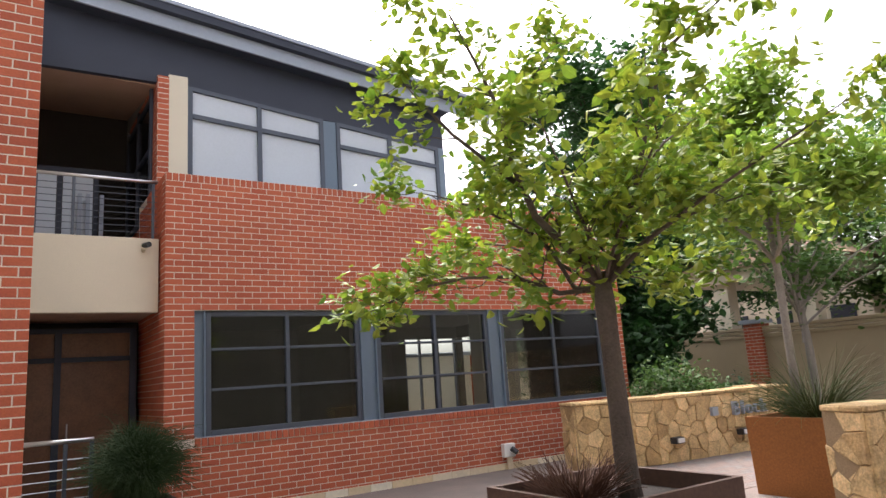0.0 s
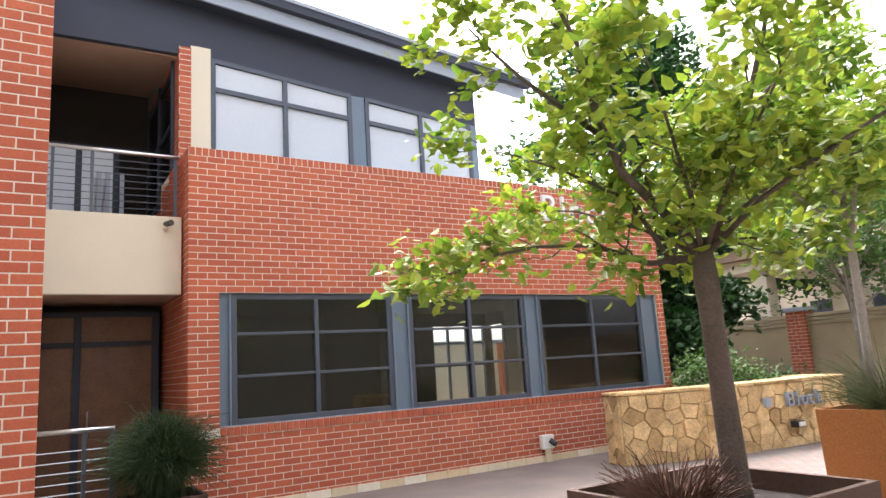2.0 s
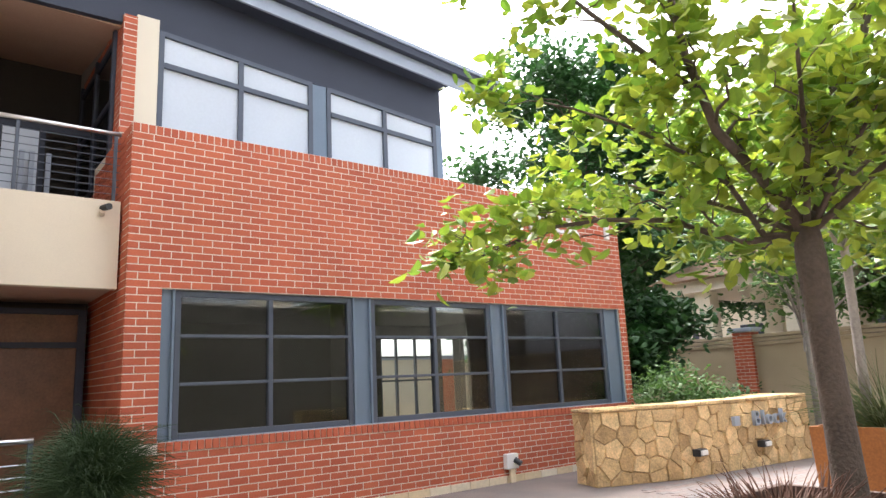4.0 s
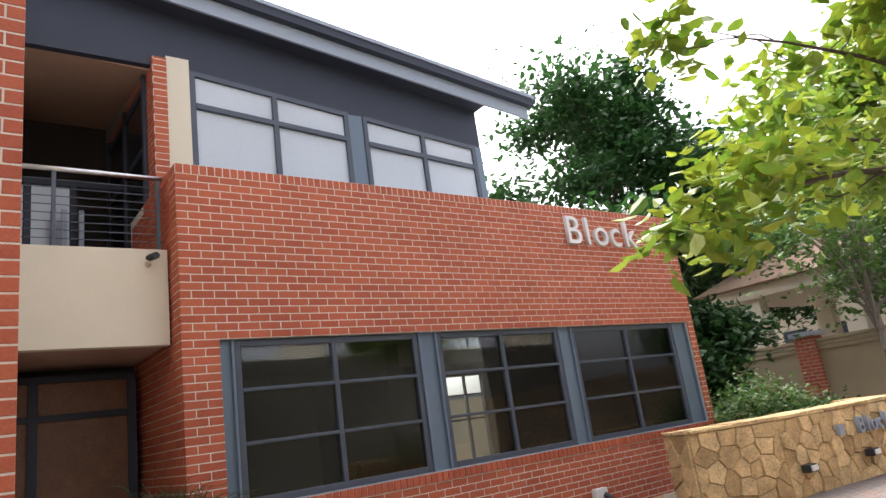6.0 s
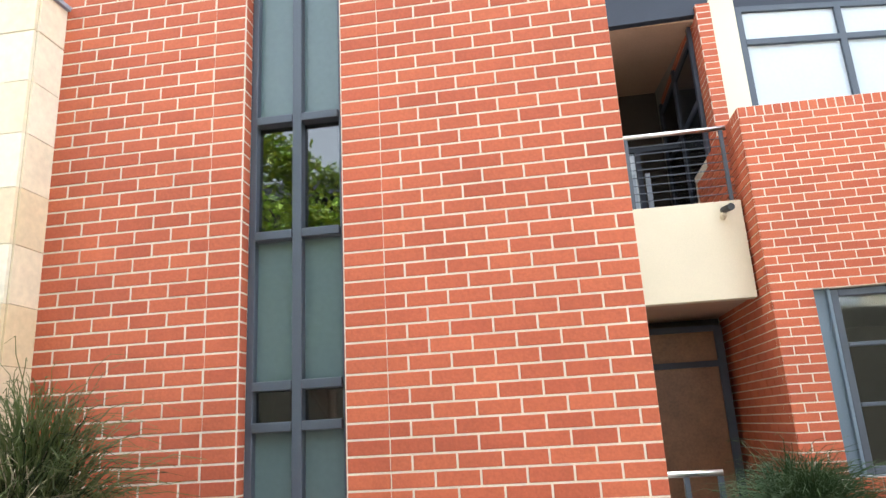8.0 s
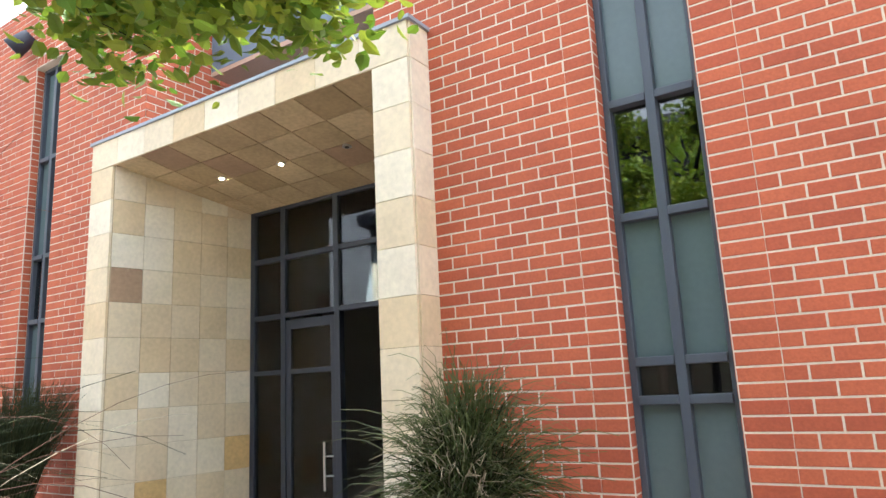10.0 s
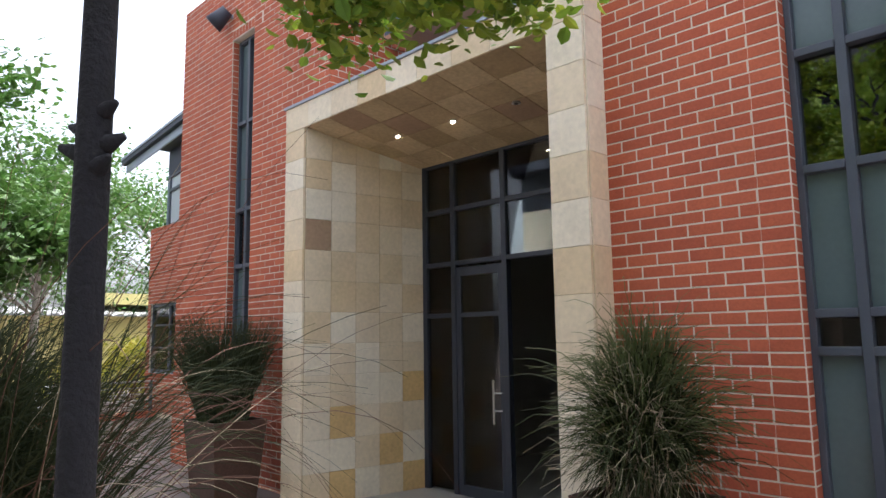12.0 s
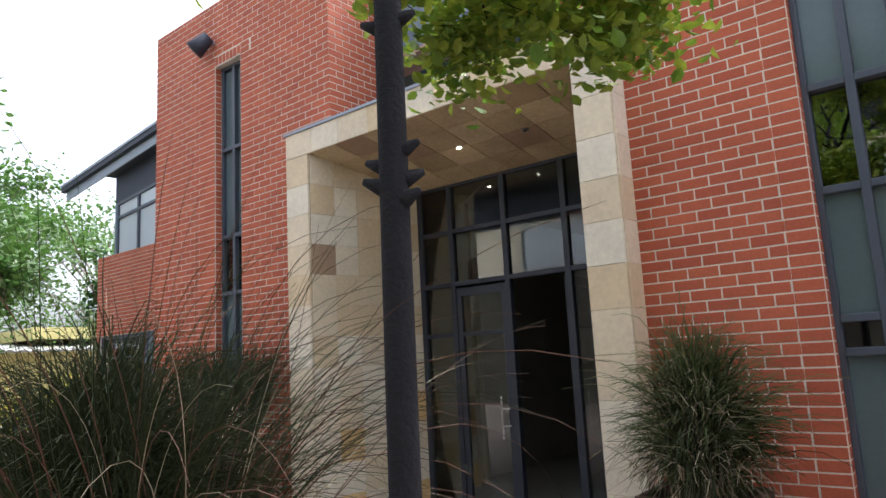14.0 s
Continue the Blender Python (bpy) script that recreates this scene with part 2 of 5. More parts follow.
def lay_all():
    for parent, bricks, origin, yaw, nearest in PIECES:
        c, s = math.cos(radians(yaw)), math.sin(radians(yaw))
        ox, oy = origin
        verts, faces, singles = [], [], 0
        for u, z, length, height in bricks:
            px, py = ox + c * u, oy + s * u
            if nearest and singles < 300 and nearest[0] <= u <= nearest[1] and nearest[2] <= z <= nearest[3]:
                key = (round(length, 2), round(height, 3))
                if key not in BRICK_CACHE:
                    v, f = brick_shape(length, height)
                    me = bpy.data.meshes.new("brick")
                    me.from_pydata([(a, -d, h) for a, d, h in v], [], f)
                    me.materials.append(M_BRICK)
                    BRICK_CACHE[key] = me
                ob = new("brick", BRICK_CACHE[key])
                ob.parent = parent
                ob.matrix_basis = pose(px, py, z, 0, 0, yaw)
                ob.matrix_parent_inverse = parent.matrix_basis.inverted()
                singles += 1
            else:
                v, f = brick_shape(length, height)
                base = len(verts)
                j = random.uniform(-0.0015, 0.0015)
                verts += [(px + c * a + s * (d + j), py + s * a - c * (d + j), z + h) for a, d, h in v]
                faces += [tuple(base + i for i in q) for q in f]
        if faces:
            soup("brick_courses", verts, faces, M_BRICKS, parent, "red face bricks in pale mortar", "stuff")


def slab(name, u0, u1, z0, z1, thick, origin, yaw, holes, mat, label=""):
    """A wall with openings through it; its face lies on the line through origin at that yaw."""
    us = sorted({u0, u1, *(h for a in holes for h in a[:2] if u0 < h < u1)})
    zs = sorted({z0, z1, *(h for a in holes for h in a[2:] if z0 < h < z1)})
    bm = bmesh.new()
    for a, b in zip(us, us[1:]):
        for lo, hi in zip(zs, zs[1:]):
            if any(h[0] - 1e-6 <= a and b <= h[1] + 1e-6 and h[2] - 1e-6 <= lo and hi <= h[3] + 1e-6 for h in holes):
                continue
            box(bm, a, 0, lo, b, thick, hi)
    bmesh.ops.remove_doubles(bm, verts=bm.verts[:], dist=1e-5)
    seen = {}
    for f in bm.faces:
        seen.setdefault(tuple(round(x, 4) for x in f.calc_center_median()), []).append(f)
    bmesh.ops.delete(bm, geom=[f for k in seen.values() if len(k) > 1 for f in k], context="FACES_ONLY")
    bm.transform(pose(origin[0], origin[1], 0, 0, 0, yaw))
    return tagged(part(name, bm, mat), label, "wall", kind="structure")


# ---- ground ----
bm = bmesh.new()
box(bm, -900, -900, -0.4, 900, 900, 0.0)
tagged(part("ground", bm, M_GROUND), "grey and reddish paved courtyard ground", "ground", kind="structure")

# ---- the two brick towers and the middle bay ----
TY, TOP = 6.84, 7.04


def window_strip(x0, x1, z0, z1, transoms, fills, name, label):
    """A tall narrow steel window: frame, one mullion, transoms, and a pane of the given kind in each field."""
    w = thing(name, label, "window", ((x0 + x1) / 2, TY + 0.2, z0), kind="structure")
    f, y0, y1 = 0.045, TY + 0.10, TY + 0.19
    bm = bmesh.new()
    box(bm, x0, y0, z0, x0 + f, y1, z1, 0.006)
    box(bm, x1 - f, y0, z0, x1, y1, z1, 0.006)
    box(bm, x0 + f, y0, z1 - f, x1 - f, y1, z1, 0.006)
    box(bm, x0 + f, y0, z0, x1 - f, y1, z0 + f, 0.006)
    part("window_frame", bm, M_STEEL, w)
    mid = (x0 + x1) / 2
    boxpart("mullion", (mid - 0.03, y0 - 0.012, z0 + f, mid + 0.03, y1, z1 - f), M_STEEL, w, bevel=0.006)
    zs = [z0 + f, *transoms, z1 - f]
    for t in transoms:
        for a, b in ((x0 + f, mid - 0.03), (mid + 0.03, x1 - f)):
            boxpart("transom", (a, y0 - 0.02, t - 0.027, b, y1, t + 0.027), M_STEEL, w, bevel=0.006)
    for i, kind in enumerate(fills):
        for a, b in ((x0 + f, mid - 0.03), (mid + 0.03, x1 - f)):
            pane = boxpart("pane", (a, y0 + 0.05, zs[i] + 0.02, b, y0 + 0.06, zs[i + 1] - 0.02), {"g": M_SLOT, "s": M_SPAN, "f": M_PALEPANE}[kind], w)
            if kind == "g":
                pane.visible_shadow = False


for side in ("right", "left"):
    xs = (lambda x: x) if side == "right" else mirrored
    near, far = xs(-3.5), xs(0.52)
    u0, u1 = min(near, far), max(near, far)
    w0, w1 = sorted((xs(-1.715), xs(-1.10)))
    gap = sorted((xs(-3.5), xs(-2.99)))
    hole = (w0, w1, 0.28, 6.05)
    wall = slab("wall_tower_" + side, u0, u1, 0, TOP, 0.30, (0, TY), 0, [hole, (gap[0], gap[1], 0, 4.50)], M_MORTAR, "red face brick tower wall with a slot window")
    bands = [tuple(sorted((xs(-1.92), xs(-1.715)))), tuple(sorted((xs(-1.10), xs(-0.86))))]
    cut = [hole, (gap[0] - 0.01, gap[1], 0, 4.50)] + [(a + 0.003, b - 0.003, 0.0, 6.2) for a, b in bands]
    cut.append((w0 - 0.24, w1 + 0.24, 6.05, 6.2))
    lay(wall, rows_of(u0, u1, 0, TOP - 0.01, cut, start=0.05), (0, TY), 0, (-0.9, 0.6, 1.2, 4.4) if side == "right" else None)
    for a, b in bands:
        lay(wall, rows_of(a, b, 0, 6.2, [], stack=b - a), (0, TY), 0, (a, b, 1.2, 4.2) if side == "right" else None)
    lay(wall, [(u + TY, z, a, h) for u, z, a, h in rows_of(0.004, 0.10, 0.28, 6.05, [], stack=0.1)], (w0, 0), 90)
    lay(wall, [(u - TY, z, a, h) for u, z, a, h in rows_of(-0.10, -0.004, 0.28, 6.05, [], stack=0.1)], (w1, 0), -90)
    lay(wall, rowlock(w0 - 0.0, w1 + 0.0, 6.06, 6.19), (0, TY), 0)
    ret = xs(0.52) - (0.30 if side == "right" else 0)
    boxpart("wall_tower_return_" + side, (ret, TY + 0.30, 0, ret + 0.30, 14.0, TOP), M_MORTAR)
    tagged(bpy.data.objects["wall_tower_return_" + side], "brick tower side wall", "wall", kind="structure")
    tr = [1.68, 1.905, 2.79, 3.54, 4.81] if side == "right" else [1.68, 2.79, 3.57, 4.81]
    window_strip(w0, w1, 0.28, 6.05, tr, "sgsgss" if side == "right" else "ssgss", "window_slot_" + side, "tall narrow dark steel slot window with clear and grey panes")
    boxpart("tower_room_wall_" + side, (u0 + 0.05, TY + 2.6, 0, u1 - 0.05, TY + 2.7, TOP), M_GLOOM)
    tagged(bpy.data.objects["tower_room_wall_" + side], "inner wall of the stair tower, gloom put into its colour", "wall", kind="structure")
    boxpart("tower_roof_" + side, (u0, TY + 0.301, TOP - 0.2, u1, 14, TOP - 0.05), M_NAVY)
    tagged(bpy.data.objects["tower_roof_" + side], "flat tower roof", "roof", kind="structure")
    edge = xs(-3.5)
    cheek = slab("wall_cheek_" + side, 0, 1.3, 4.5, TOP, 0.2, (edge, TY + 0.30) if side == "left" else (edge, TY + 1.6), 90 if side == "left" else -90, [], M_MORTAR, "red brick return beside the recess over the entrance")
    if side == "left":
        lay(cheek, rows_of(-0.30, 1.0, 4.5, TOP - 0.01, []), (edge, TY + 0.30), 90)

# recess over the entrance
spandrel = thing("spandrel_panel", "blue-grey spandrel panel over a dark strip window", "panel", (-5.05, 7.7, 5.5), kind="structure")
boxpart("panel", (-6.58, 7.65, 5.56, -3.52, 7.75, 6.7), M_PANEL, spandrel)
boxpart("soffit_strip", (-6.58, 7.65, 5.50, -3.52, 8.2, 5.555), M_BROWN, spandrel)
boxpart("strip_window", (-6.58, 8.1, 4.52, -3.52, 8.14, 5.50), M_SPAN, spandrel)
tagged(boxpart("wall_middle_top", (-6.58, 7.76, 6.7, -3.52, 7.9, TOP), M_MORTAR), "wall above the panel", "wall", kind="structure")

# ---- sandstone portal ----
PY, PZ, PB = 6.59, 4.18, 8.14
portal = thing("portal", "cream sandstone tiled entrance portal with downlights", "portal", (-5.05, PY, 0), kind="structure")
bm = bmesh.new()
box(bm, -3.33, PY + 0.012, 0, -2.995, PB, 4.47)
box(bm, -7.105, PY + 0.012, 0, -6.74, PB, 4.47)
box(bm, -6.74, PY + 0.012, 4.20, -3.33, PB, 4.47)
part("core", bm, M_STONEG, portal)
bm = bmesh.new()
prism(bm, [(-6.74, PY + 0.012, 0), (-6.72, PY + 0.012, 0), (-6.46, PB + 0.1, 0), (-6.74, PB + 0.1, 0)],
      [(-6.74, PY + 0.012, 4.21), (-6.72, PY + 0.012, 4.21), (-6.46, PB + 0.1, 4.21), (-6.74, PB + 0.1, 4.21)])
part("inner_cheek", bm, M_STONEG, portal)
boxpart("coping", (-7.13, PY - 0.03, 4.47, -2.96, PB, 4.50), M_FASCIA, portal, "thin grey metal coping")
TILE_BANK = {}


def stone_tile(parent, centre, size, yaw=0.0, tilt=0.0, mat=None):
    """One stone tile, bevelled; size is width, height; it faces -y before it is turned."""
    key = (round(size[0], 2), round(size[1], 2), (mat or M_STONE).name)
    if key not in TILE_BANK:
        w, h, c = size[0] / 2 - 0.0015, size[1] / 2 - 0.0018, 0.002
        v = [(-w, 0.02, -h), (w, 0.02, -h), (w, 0.02, h), (-w, 0.02, h), (-w, -0.012 + c, -h), (w, -0.012 + c, -h), (w, -0.012 + c, h), (-w, -0.012 + c, h),
             (-w + c, -0.012, -h + c), (w - c, -0.012, -h + c), (w - c, -0.012, h - c), (-w + c, -0.012, h - c)]
        f = [(s + i, s + (i + 1) % 4, s + 4 + (i + 1) % 4, s + 4 + i) for s in (0, 4) for i in range(4)] + [(8, 9, 10, 11), (3, 2, 1, 0)]
        me = bpy.data.meshes.new("tile")
        me.from_pydata(v, [], f)
        me.materials.append(mat or M_STONE)
        TILE_BANK[key] = me
    ob = new("tile", TILE_BANK[key])
    ob.parent = parent
    ob.matrix_basis = Matrix.Translation(centre) @ pose(0, 0, 0, tilt, 0, yaw)
    ob.matrix_parent_inverse = parent.matrix_basis.inverted()
    return ob


M_STONED = material("dark_sandstone_tile", (0.36, 0.24, 0.15), 0.7, 0, 0.2, 2.2, 25, 0.2, 0.003)
M_STONEY = material("ochre_sandstone_tile", (0.62, 0.42, 0.18), 0.7, 0, 0.2, 2.2, 25, 0.2, 0.003)
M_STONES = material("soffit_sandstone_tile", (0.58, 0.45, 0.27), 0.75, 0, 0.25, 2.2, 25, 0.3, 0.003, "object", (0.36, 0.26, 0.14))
TH = 0.348
for i in range(12):
    z = (i + 0.5) * TH
    stone_tile(portal, (-3.163, PY, z), (0.335, TH))
    stone_tile(portal, (-6.912, PY, z), (0.385, TH))
    stone_tile(portal, (-2.995, PY + 0.13, z), (0.235, TH), 90)
    for k in range(5):
        w = 1.572 / 5
        q = (k + 0.5) / 5
        kind = M_STONED if (i, k) == (8, 0) else M_STONEY if (i, k) in ((2, 1), (0, 1), (3, 4), (1, 3), (0, 4)) else M_STONE
        stone_tile(portal, (-6.72 + 0.26 * q, PY + 1.55 * q + 0.02, z), (w, TH), 80.5, mat=kind)
for i in range(9):
    stone_tile(portal, (-7.105 + (i + 0.5) * 0.4567, PY, 4.325), (0.4567, 0.29))
stone_tile(portal, (-2.995, PY + 0.13, 4.325), (0.235, 0.29), 90)
slope = math.degrees(math.atan2(0.28, 1.55))
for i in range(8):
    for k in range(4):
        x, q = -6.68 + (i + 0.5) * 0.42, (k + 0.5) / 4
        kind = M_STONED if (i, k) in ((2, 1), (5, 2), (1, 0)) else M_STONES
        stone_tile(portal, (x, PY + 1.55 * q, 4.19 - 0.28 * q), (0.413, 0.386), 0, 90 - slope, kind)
for x, y, on in ((-5.93, 7.30, 1), (-5.12, 7.36, 1), (-4.3, 7.40, 0)):
    z = 4.176 - 0.28 * (y - PY) / 1.55
    lamp = thing("downlight", "small round recessed downlight in the soffit", "light", (x, y, z), "soffit downlights")
    bm = bmesh.new()
    bmesh.ops.create_cone(bm, cap_ends=True, segments=20, radius1=0.045, radius2=0.04, depth=0.02)
    bm.transform(Matrix.Translation((x, y, z)))
    part("rim", bm, M_CHROME, lamp)
    bm = bmesh.new()
    bmesh.ops.create_cone(bm, cap_ends=True, segments=16, radius1=0.022, radius2=0.022, depth=0.01)
    bm.transform(Matrix.Translation((x, y, z - 0.012)))
    part("bulb", bm, M_GLOW if on else M_BLACK, lamp)

# entrance glazing
door = thing("entrance_glazing", "dark steel glazed entrance screen with a closed door leaf", "door", (-5, PB, 0), kind="structure")


def bar(name, x0, z0, x1, z1, parent, y=PB, d=0.08, mat=M_NAVY):
    return boxpart(name, (x0, y, z0, x1, y + d, z1), mat, parent, bevel=0.006)


M_DOORSTEEL = material("door_steel", (0.022, 0.028, 0.042), 0.45, 0, 0.12, 3, 60, 0.05, 0.002)
for x in (-6.45, -5.96, -5.17, -4.38, -3.60):
    bar("mullion", x, 0.0, x + 0.07, 3.92, door, mat=M_DOORSTEEL)
for z in (3.28, 2.63, 3.87):
    for a, b in ((-6.38, -5.96), (-5.89, -5.17), (-5.10, -4.38), (-4.31, -3.60)):
        bar("transom", a, z, b, z + 0.055, door, mat=M_DOORSTEEL)
bar("transom", -6.38, 2.02, -5.96, 2.07, door, mat=M_DOORSTEEL)
for a, b in ((-6.38, -5.96), (-5.89, -5.17), (-5.10, -4.38), (-4.31, -3.60)):
    for lo, hi in ((2.685, 3.28), (3.335, 3.87)):
        g = boxpart("pane", (a, PB + 0.035, lo, b, PB + 0.043, hi), M_GLASS, door)
        g.visible_shadow = False
for a, b, lo, hi in ((-6.38, -5.96, 0.05, 2.02), (-6.38, -5.96, 2.07, 2.63), (-4.31, -3.60, 0.05, 2.63)):
    g = boxpart("pane", (a, PB + 0.035, lo, b, PB + 0.043, hi), M_GLASS, door)
    g.visible_shadow = False


def door_leaf(m, label):
    leaf = thing("door_leaf", label, "door", (0, 0, 0))
    for x0, z0, x1, z1 in ((0, 0.02, 0.07, 2.6), (0.65, 0.02, 0.72, 2.6), (0.07, 0.02, 0.65, 0.14), (0.07, 2.5, 0.65, 2.6), (0.07, 2.02, 0.65, 2.07)):
        boxpart("rail", (x0, 0.01, z0, x1, 0.055, z1), M_DOORSTEEL, leaf, bevel=0.004)
    for lo, hi in ((0.14, 2.02), (2.07, 2.5)):
        g = boxpart("pane", (0.07, 0.03, lo, 0.65, 0.036, hi), M_GLASS, leaf)
        g.visible_shadow = False
    bm = bmesh.new()
    tube(bm, [(0.60, -0.05, 0.85), (0.60, -0.05, 1.32)], [0.012, 0.012], 10)
    h = part("handle", bm, M_CHROME, leaf, "long brushed steel pull handle")
    for z in (0.99, 1.18):
        bm = bmesh.new()
        tube(bm, [(0.60, -0.05, z), (0.67, 0.012, z)], [0.008, 0.008], 8)
        part("bracket", bm, M_CHROME, h)
    leaf.matrix_basis = m
    return leaf


door_leaf(pose(-5.885, PB, 0), "closed dark steel glazed door with a steel pull handle")
door_leaf(pose(-4.385, PB + 0.08, 0, 0, 0, 97), "open dark steel glazed door swung into the foyer")
boxpart("floor_foyer", (-7.1, PB - 1.6, 0.0, -3.0, 14, 0.02), M_INFLOOR)
tagged(bpy.data.objects["floor_foyer"], "pale tiled foyer floor", "floor", kind="structure")
boxpart("foyer_wall_back", (-7.1, 13.8, 0, -3.0, 14, 4.4), M_FOYER)
boxpart("foyer_wall_right", (-3.2, PB + 0.1, 0.02, -3.0, 13.8, 4.4), M_FOYER)
boxpart("foyer_wall_left", (-7.1, PB + 0.1, 0.02, -6.9, 13.8, 4.4), M_FOYER)
boxpart("ceiling_foyer", (-6.9, PB + 0.1, 4.0, -3.2, 13.8, 4.2), M_FOYER)
for k in ("foyer_wall_back", "foyer_wall_right", "foyer_wall_left", "ceiling_foyer"):
    tagged(bpy.data.objects[k], "dim plastered foyer surface", "wall", kind="structure")

# ---- the two wings ----

def wing(side, front=0.0, upper=0.0, end=10.82, eave=8.52):
    FY = 9.893 + front
    xs = (lambda x: x) if side == "right" else mirrored

    def span(a, b):
        return tuple(sorted((xs(a), xs(b))))

    def xbox(name, a, y0, z0, b, y1, z1, mat, parent=None, label="", bevel=0.0):
        lo, hi = span(a, b)
        return boxpart(name, (lo, y0, z0, hi, y1, z1), mat, parent, label, bevel)

    def setting(name, a, y0, z0, b, y1, z1, mat, label, cat="wall"):
        return tagged(xbox(name + "_" + side, a, y0, z0, b, y1, z1, mat), label, cat, kind="structure")

    lo, hi = span(2.146, end)
    opening = (*span(2.526, end - 0.18), 1.02, 2.70)
    wall = slab("wall_front_" + side, lo, hi, 0, 4.607, 0.26, (0, FY), 0, [opening], M_MORTAR, "red face brick front wall with a band of windows")
    right = side == "right"
    lay(wall, rows_of(lo, hi, 0.10, 0.905, []), (0, FY), 0, (lo, lo + 4.0, 0.3, 0.905) if right else None)
    lay(wall, rows_of(lo, hi, 1.02, 4.49, [opening]), (0, FY), 0, (lo, lo + 3.4, 2.7, 4.49) if right else None)
    lay(wall, rowlock(lo, hi, 4.497, 4.607), (0, FY), 0, (lo, hi, 4, 5) if right else None)
    lay(wall, rowlock(*span(2.526, end), 0.91, 1.02), (0, FY - 0.02), 0, (lo, hi, 0, 2) if right else None)
    n = 24
    plinth = thing("plinth_" + side, "cream stone plinth course along the wall foot", "plinth", (xs(6.5), FY, 0), kind="structure")
    for i in range(n):
        a = 2.146 + (end - 2.146) * i / n
        xbox("plinth_block", a + 0.004, FY - 0.03, 0, a + (end - 2.146) / n - 0.004, FY - 0.001, 0.10, M_STONE, plinth)
    # side return towards the balcony
    if right:
        ret = slab("wall_return_right", -0.7, 1.1, 0, 4.607, 0.25, (2.152, FY + 1.1 + 0.26), -90, [], M_MORTAR, "red brick return in the shade beside the balcony")
        lay(ret, rows_of(-0.6, 1.36, 0, 4.49, []), (2.146, FY + 1.36), -90)
        lay(ret, rowlock(0.0, 1.36, 4.497, 4.607), (2.146, FY + 1.36), -90)
        pil = slab("wall_pillar_right", 2.22, 2.386, 4.607, 6.5, 2.6, (0, 10.93), 0, [], M_MORTAR, "red brick pillar at the balcony")
        lay(pil, rows_of(2.22, 2.386, 4.607, 6.5, []), (0, 10.93), 0)
        lay(pil, rows_of(0.0, 2.6, 3.7, 6.5, []), (2.22, 13.53), -90)
    else:
        setting("wall_return", 2.146, FY + 0.26, 0, 2.396, 14, 4.607, M_MORTAR, "brick return")
    setting("box_roof", 2.4, FY + 0.26, 4.35, end, 12.0, 4.50, M_FASCIA, "flat roof behind the brick parapet", "roof")
    setting("cream_pier", 2.386, 10.95 + upper, 4.5, 2.67, 11.2 + upper, 6.55, M_CREAM, "cream plastered pier beside the upper windows")
    # ground-floor windows
    for k, (a, b) in enumerate(((2.69, 5.0), (5.295, 7.476), (7.772, 10.233))[: 3 if end > 9 else 2]):
        win = thing("window_ground_" + side + "_%d" % (k + 1), "dark blue-grey steel window with six panes", "window", (xs((a + b) / 2), FY + 0.1, 1.02), "ground-floor windows", "structure")
        f, y0, y1, z0, z1 = 0.07, FY + 0.05, FY + 0.13, 1.03, 2.69
        m = (a + b) / 2
        for q in ((a, z0, a + f, z1), (b - f, z0, b, z1), (a + f, z1 - f, b - f, z1), (a + f, z0, b - f, z0 + f)):
            xbox("window_frame", q[0], y0, q[1], q[2], y1, q[3], M_STEEL, win, bevel=0.008)
        xbox("mullion", m - 0.03, y0 - 0.005, z0 + f, m + 0.03, y1, z1 - f, M_STEEL, win, bevel=0.008)
        zs = (z0 + f, 1.63, 2.17, z1 - f)
        for z in zs[1:3]:
            for c, d in ((a + f, m - 0.03), (m + 0.03, b - f)):
                xbox("glazing_bar", c, y0 - 0.012, z - 0.018, d, y1 - 0.02, z + 0.018, M_STEEL, win, bevel=0.006)
        for lo2, hi2 in zip(zs, zs[1:]):
            for c, d in ((a + f, m - 0.03), (m + 0.03, b - f)):
                g = xbox("pane", c, y0 + 0.035, lo2, d, y0 + 0.042, hi2, M_GLASS, win)
                g.visible_shadow = False
    for k, (a, b) in enumerate(((2.526, 2.685), (5.005, 5.29), (7.481, 7.767), (10.238, end - 0.18))):
        if b > end or a > b:
            continue
        col = thing("window_post_" + side + "_%d" % (k + 1), "blue-grey painted steel window post", "post", (xs((a + b) / 2), FY + 0.1, 1.02), "window posts", "structure")
        xbox("web", a, FY + 0.075, 1.02, b, FY + 0.16, 2.70, M_PANEL, col)
        for c in ((b - 0.03, b),) if k == 0 else ((a, a + 0.03), (b - 0.03, b)):
            xbox("flange", c[0], FY + 0.03, 1.02, c[1], FY + 0.074, 2.70, M_PANEL, col, bevel=0.006)
    setting("window_ledge", 2.53, FY + 0.0, 1.02, end - 0.18, FY + 0.26, 1.03, M_FASCIA, "pale window ledge", "sill")
    if end < 9:
        # near-black sheet close behind the panes stands in for an unlit room
        setting("wall_room_back", 2.4, FY + 0.9, 0, 7.5, FY + 1.0, 4.3, M_GLOOM, "dim back wall of the room")
    # ground-floor room, with a window band in its end wall
    if end > 9:
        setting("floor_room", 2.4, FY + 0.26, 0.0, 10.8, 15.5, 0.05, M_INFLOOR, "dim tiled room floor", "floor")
        setting("ceiling_room", 2.4, FY + 0.26, 2.9, 10.8, 15.5, 3.0, M_GLOOM, "room ceiling", "ceiling")
        slab("wall_room_back_" + side, 2.4, 10.8, 0, 4.4, 0.2, (0, 15.5), 0, [(6.9, 7.6, 0.8, 2.6), (9.0, 10.6, 0.6, 2.6)], M_GLOOM, "dim back wall of the room with window openings")
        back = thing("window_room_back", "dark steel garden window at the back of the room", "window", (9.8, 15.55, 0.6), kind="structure")
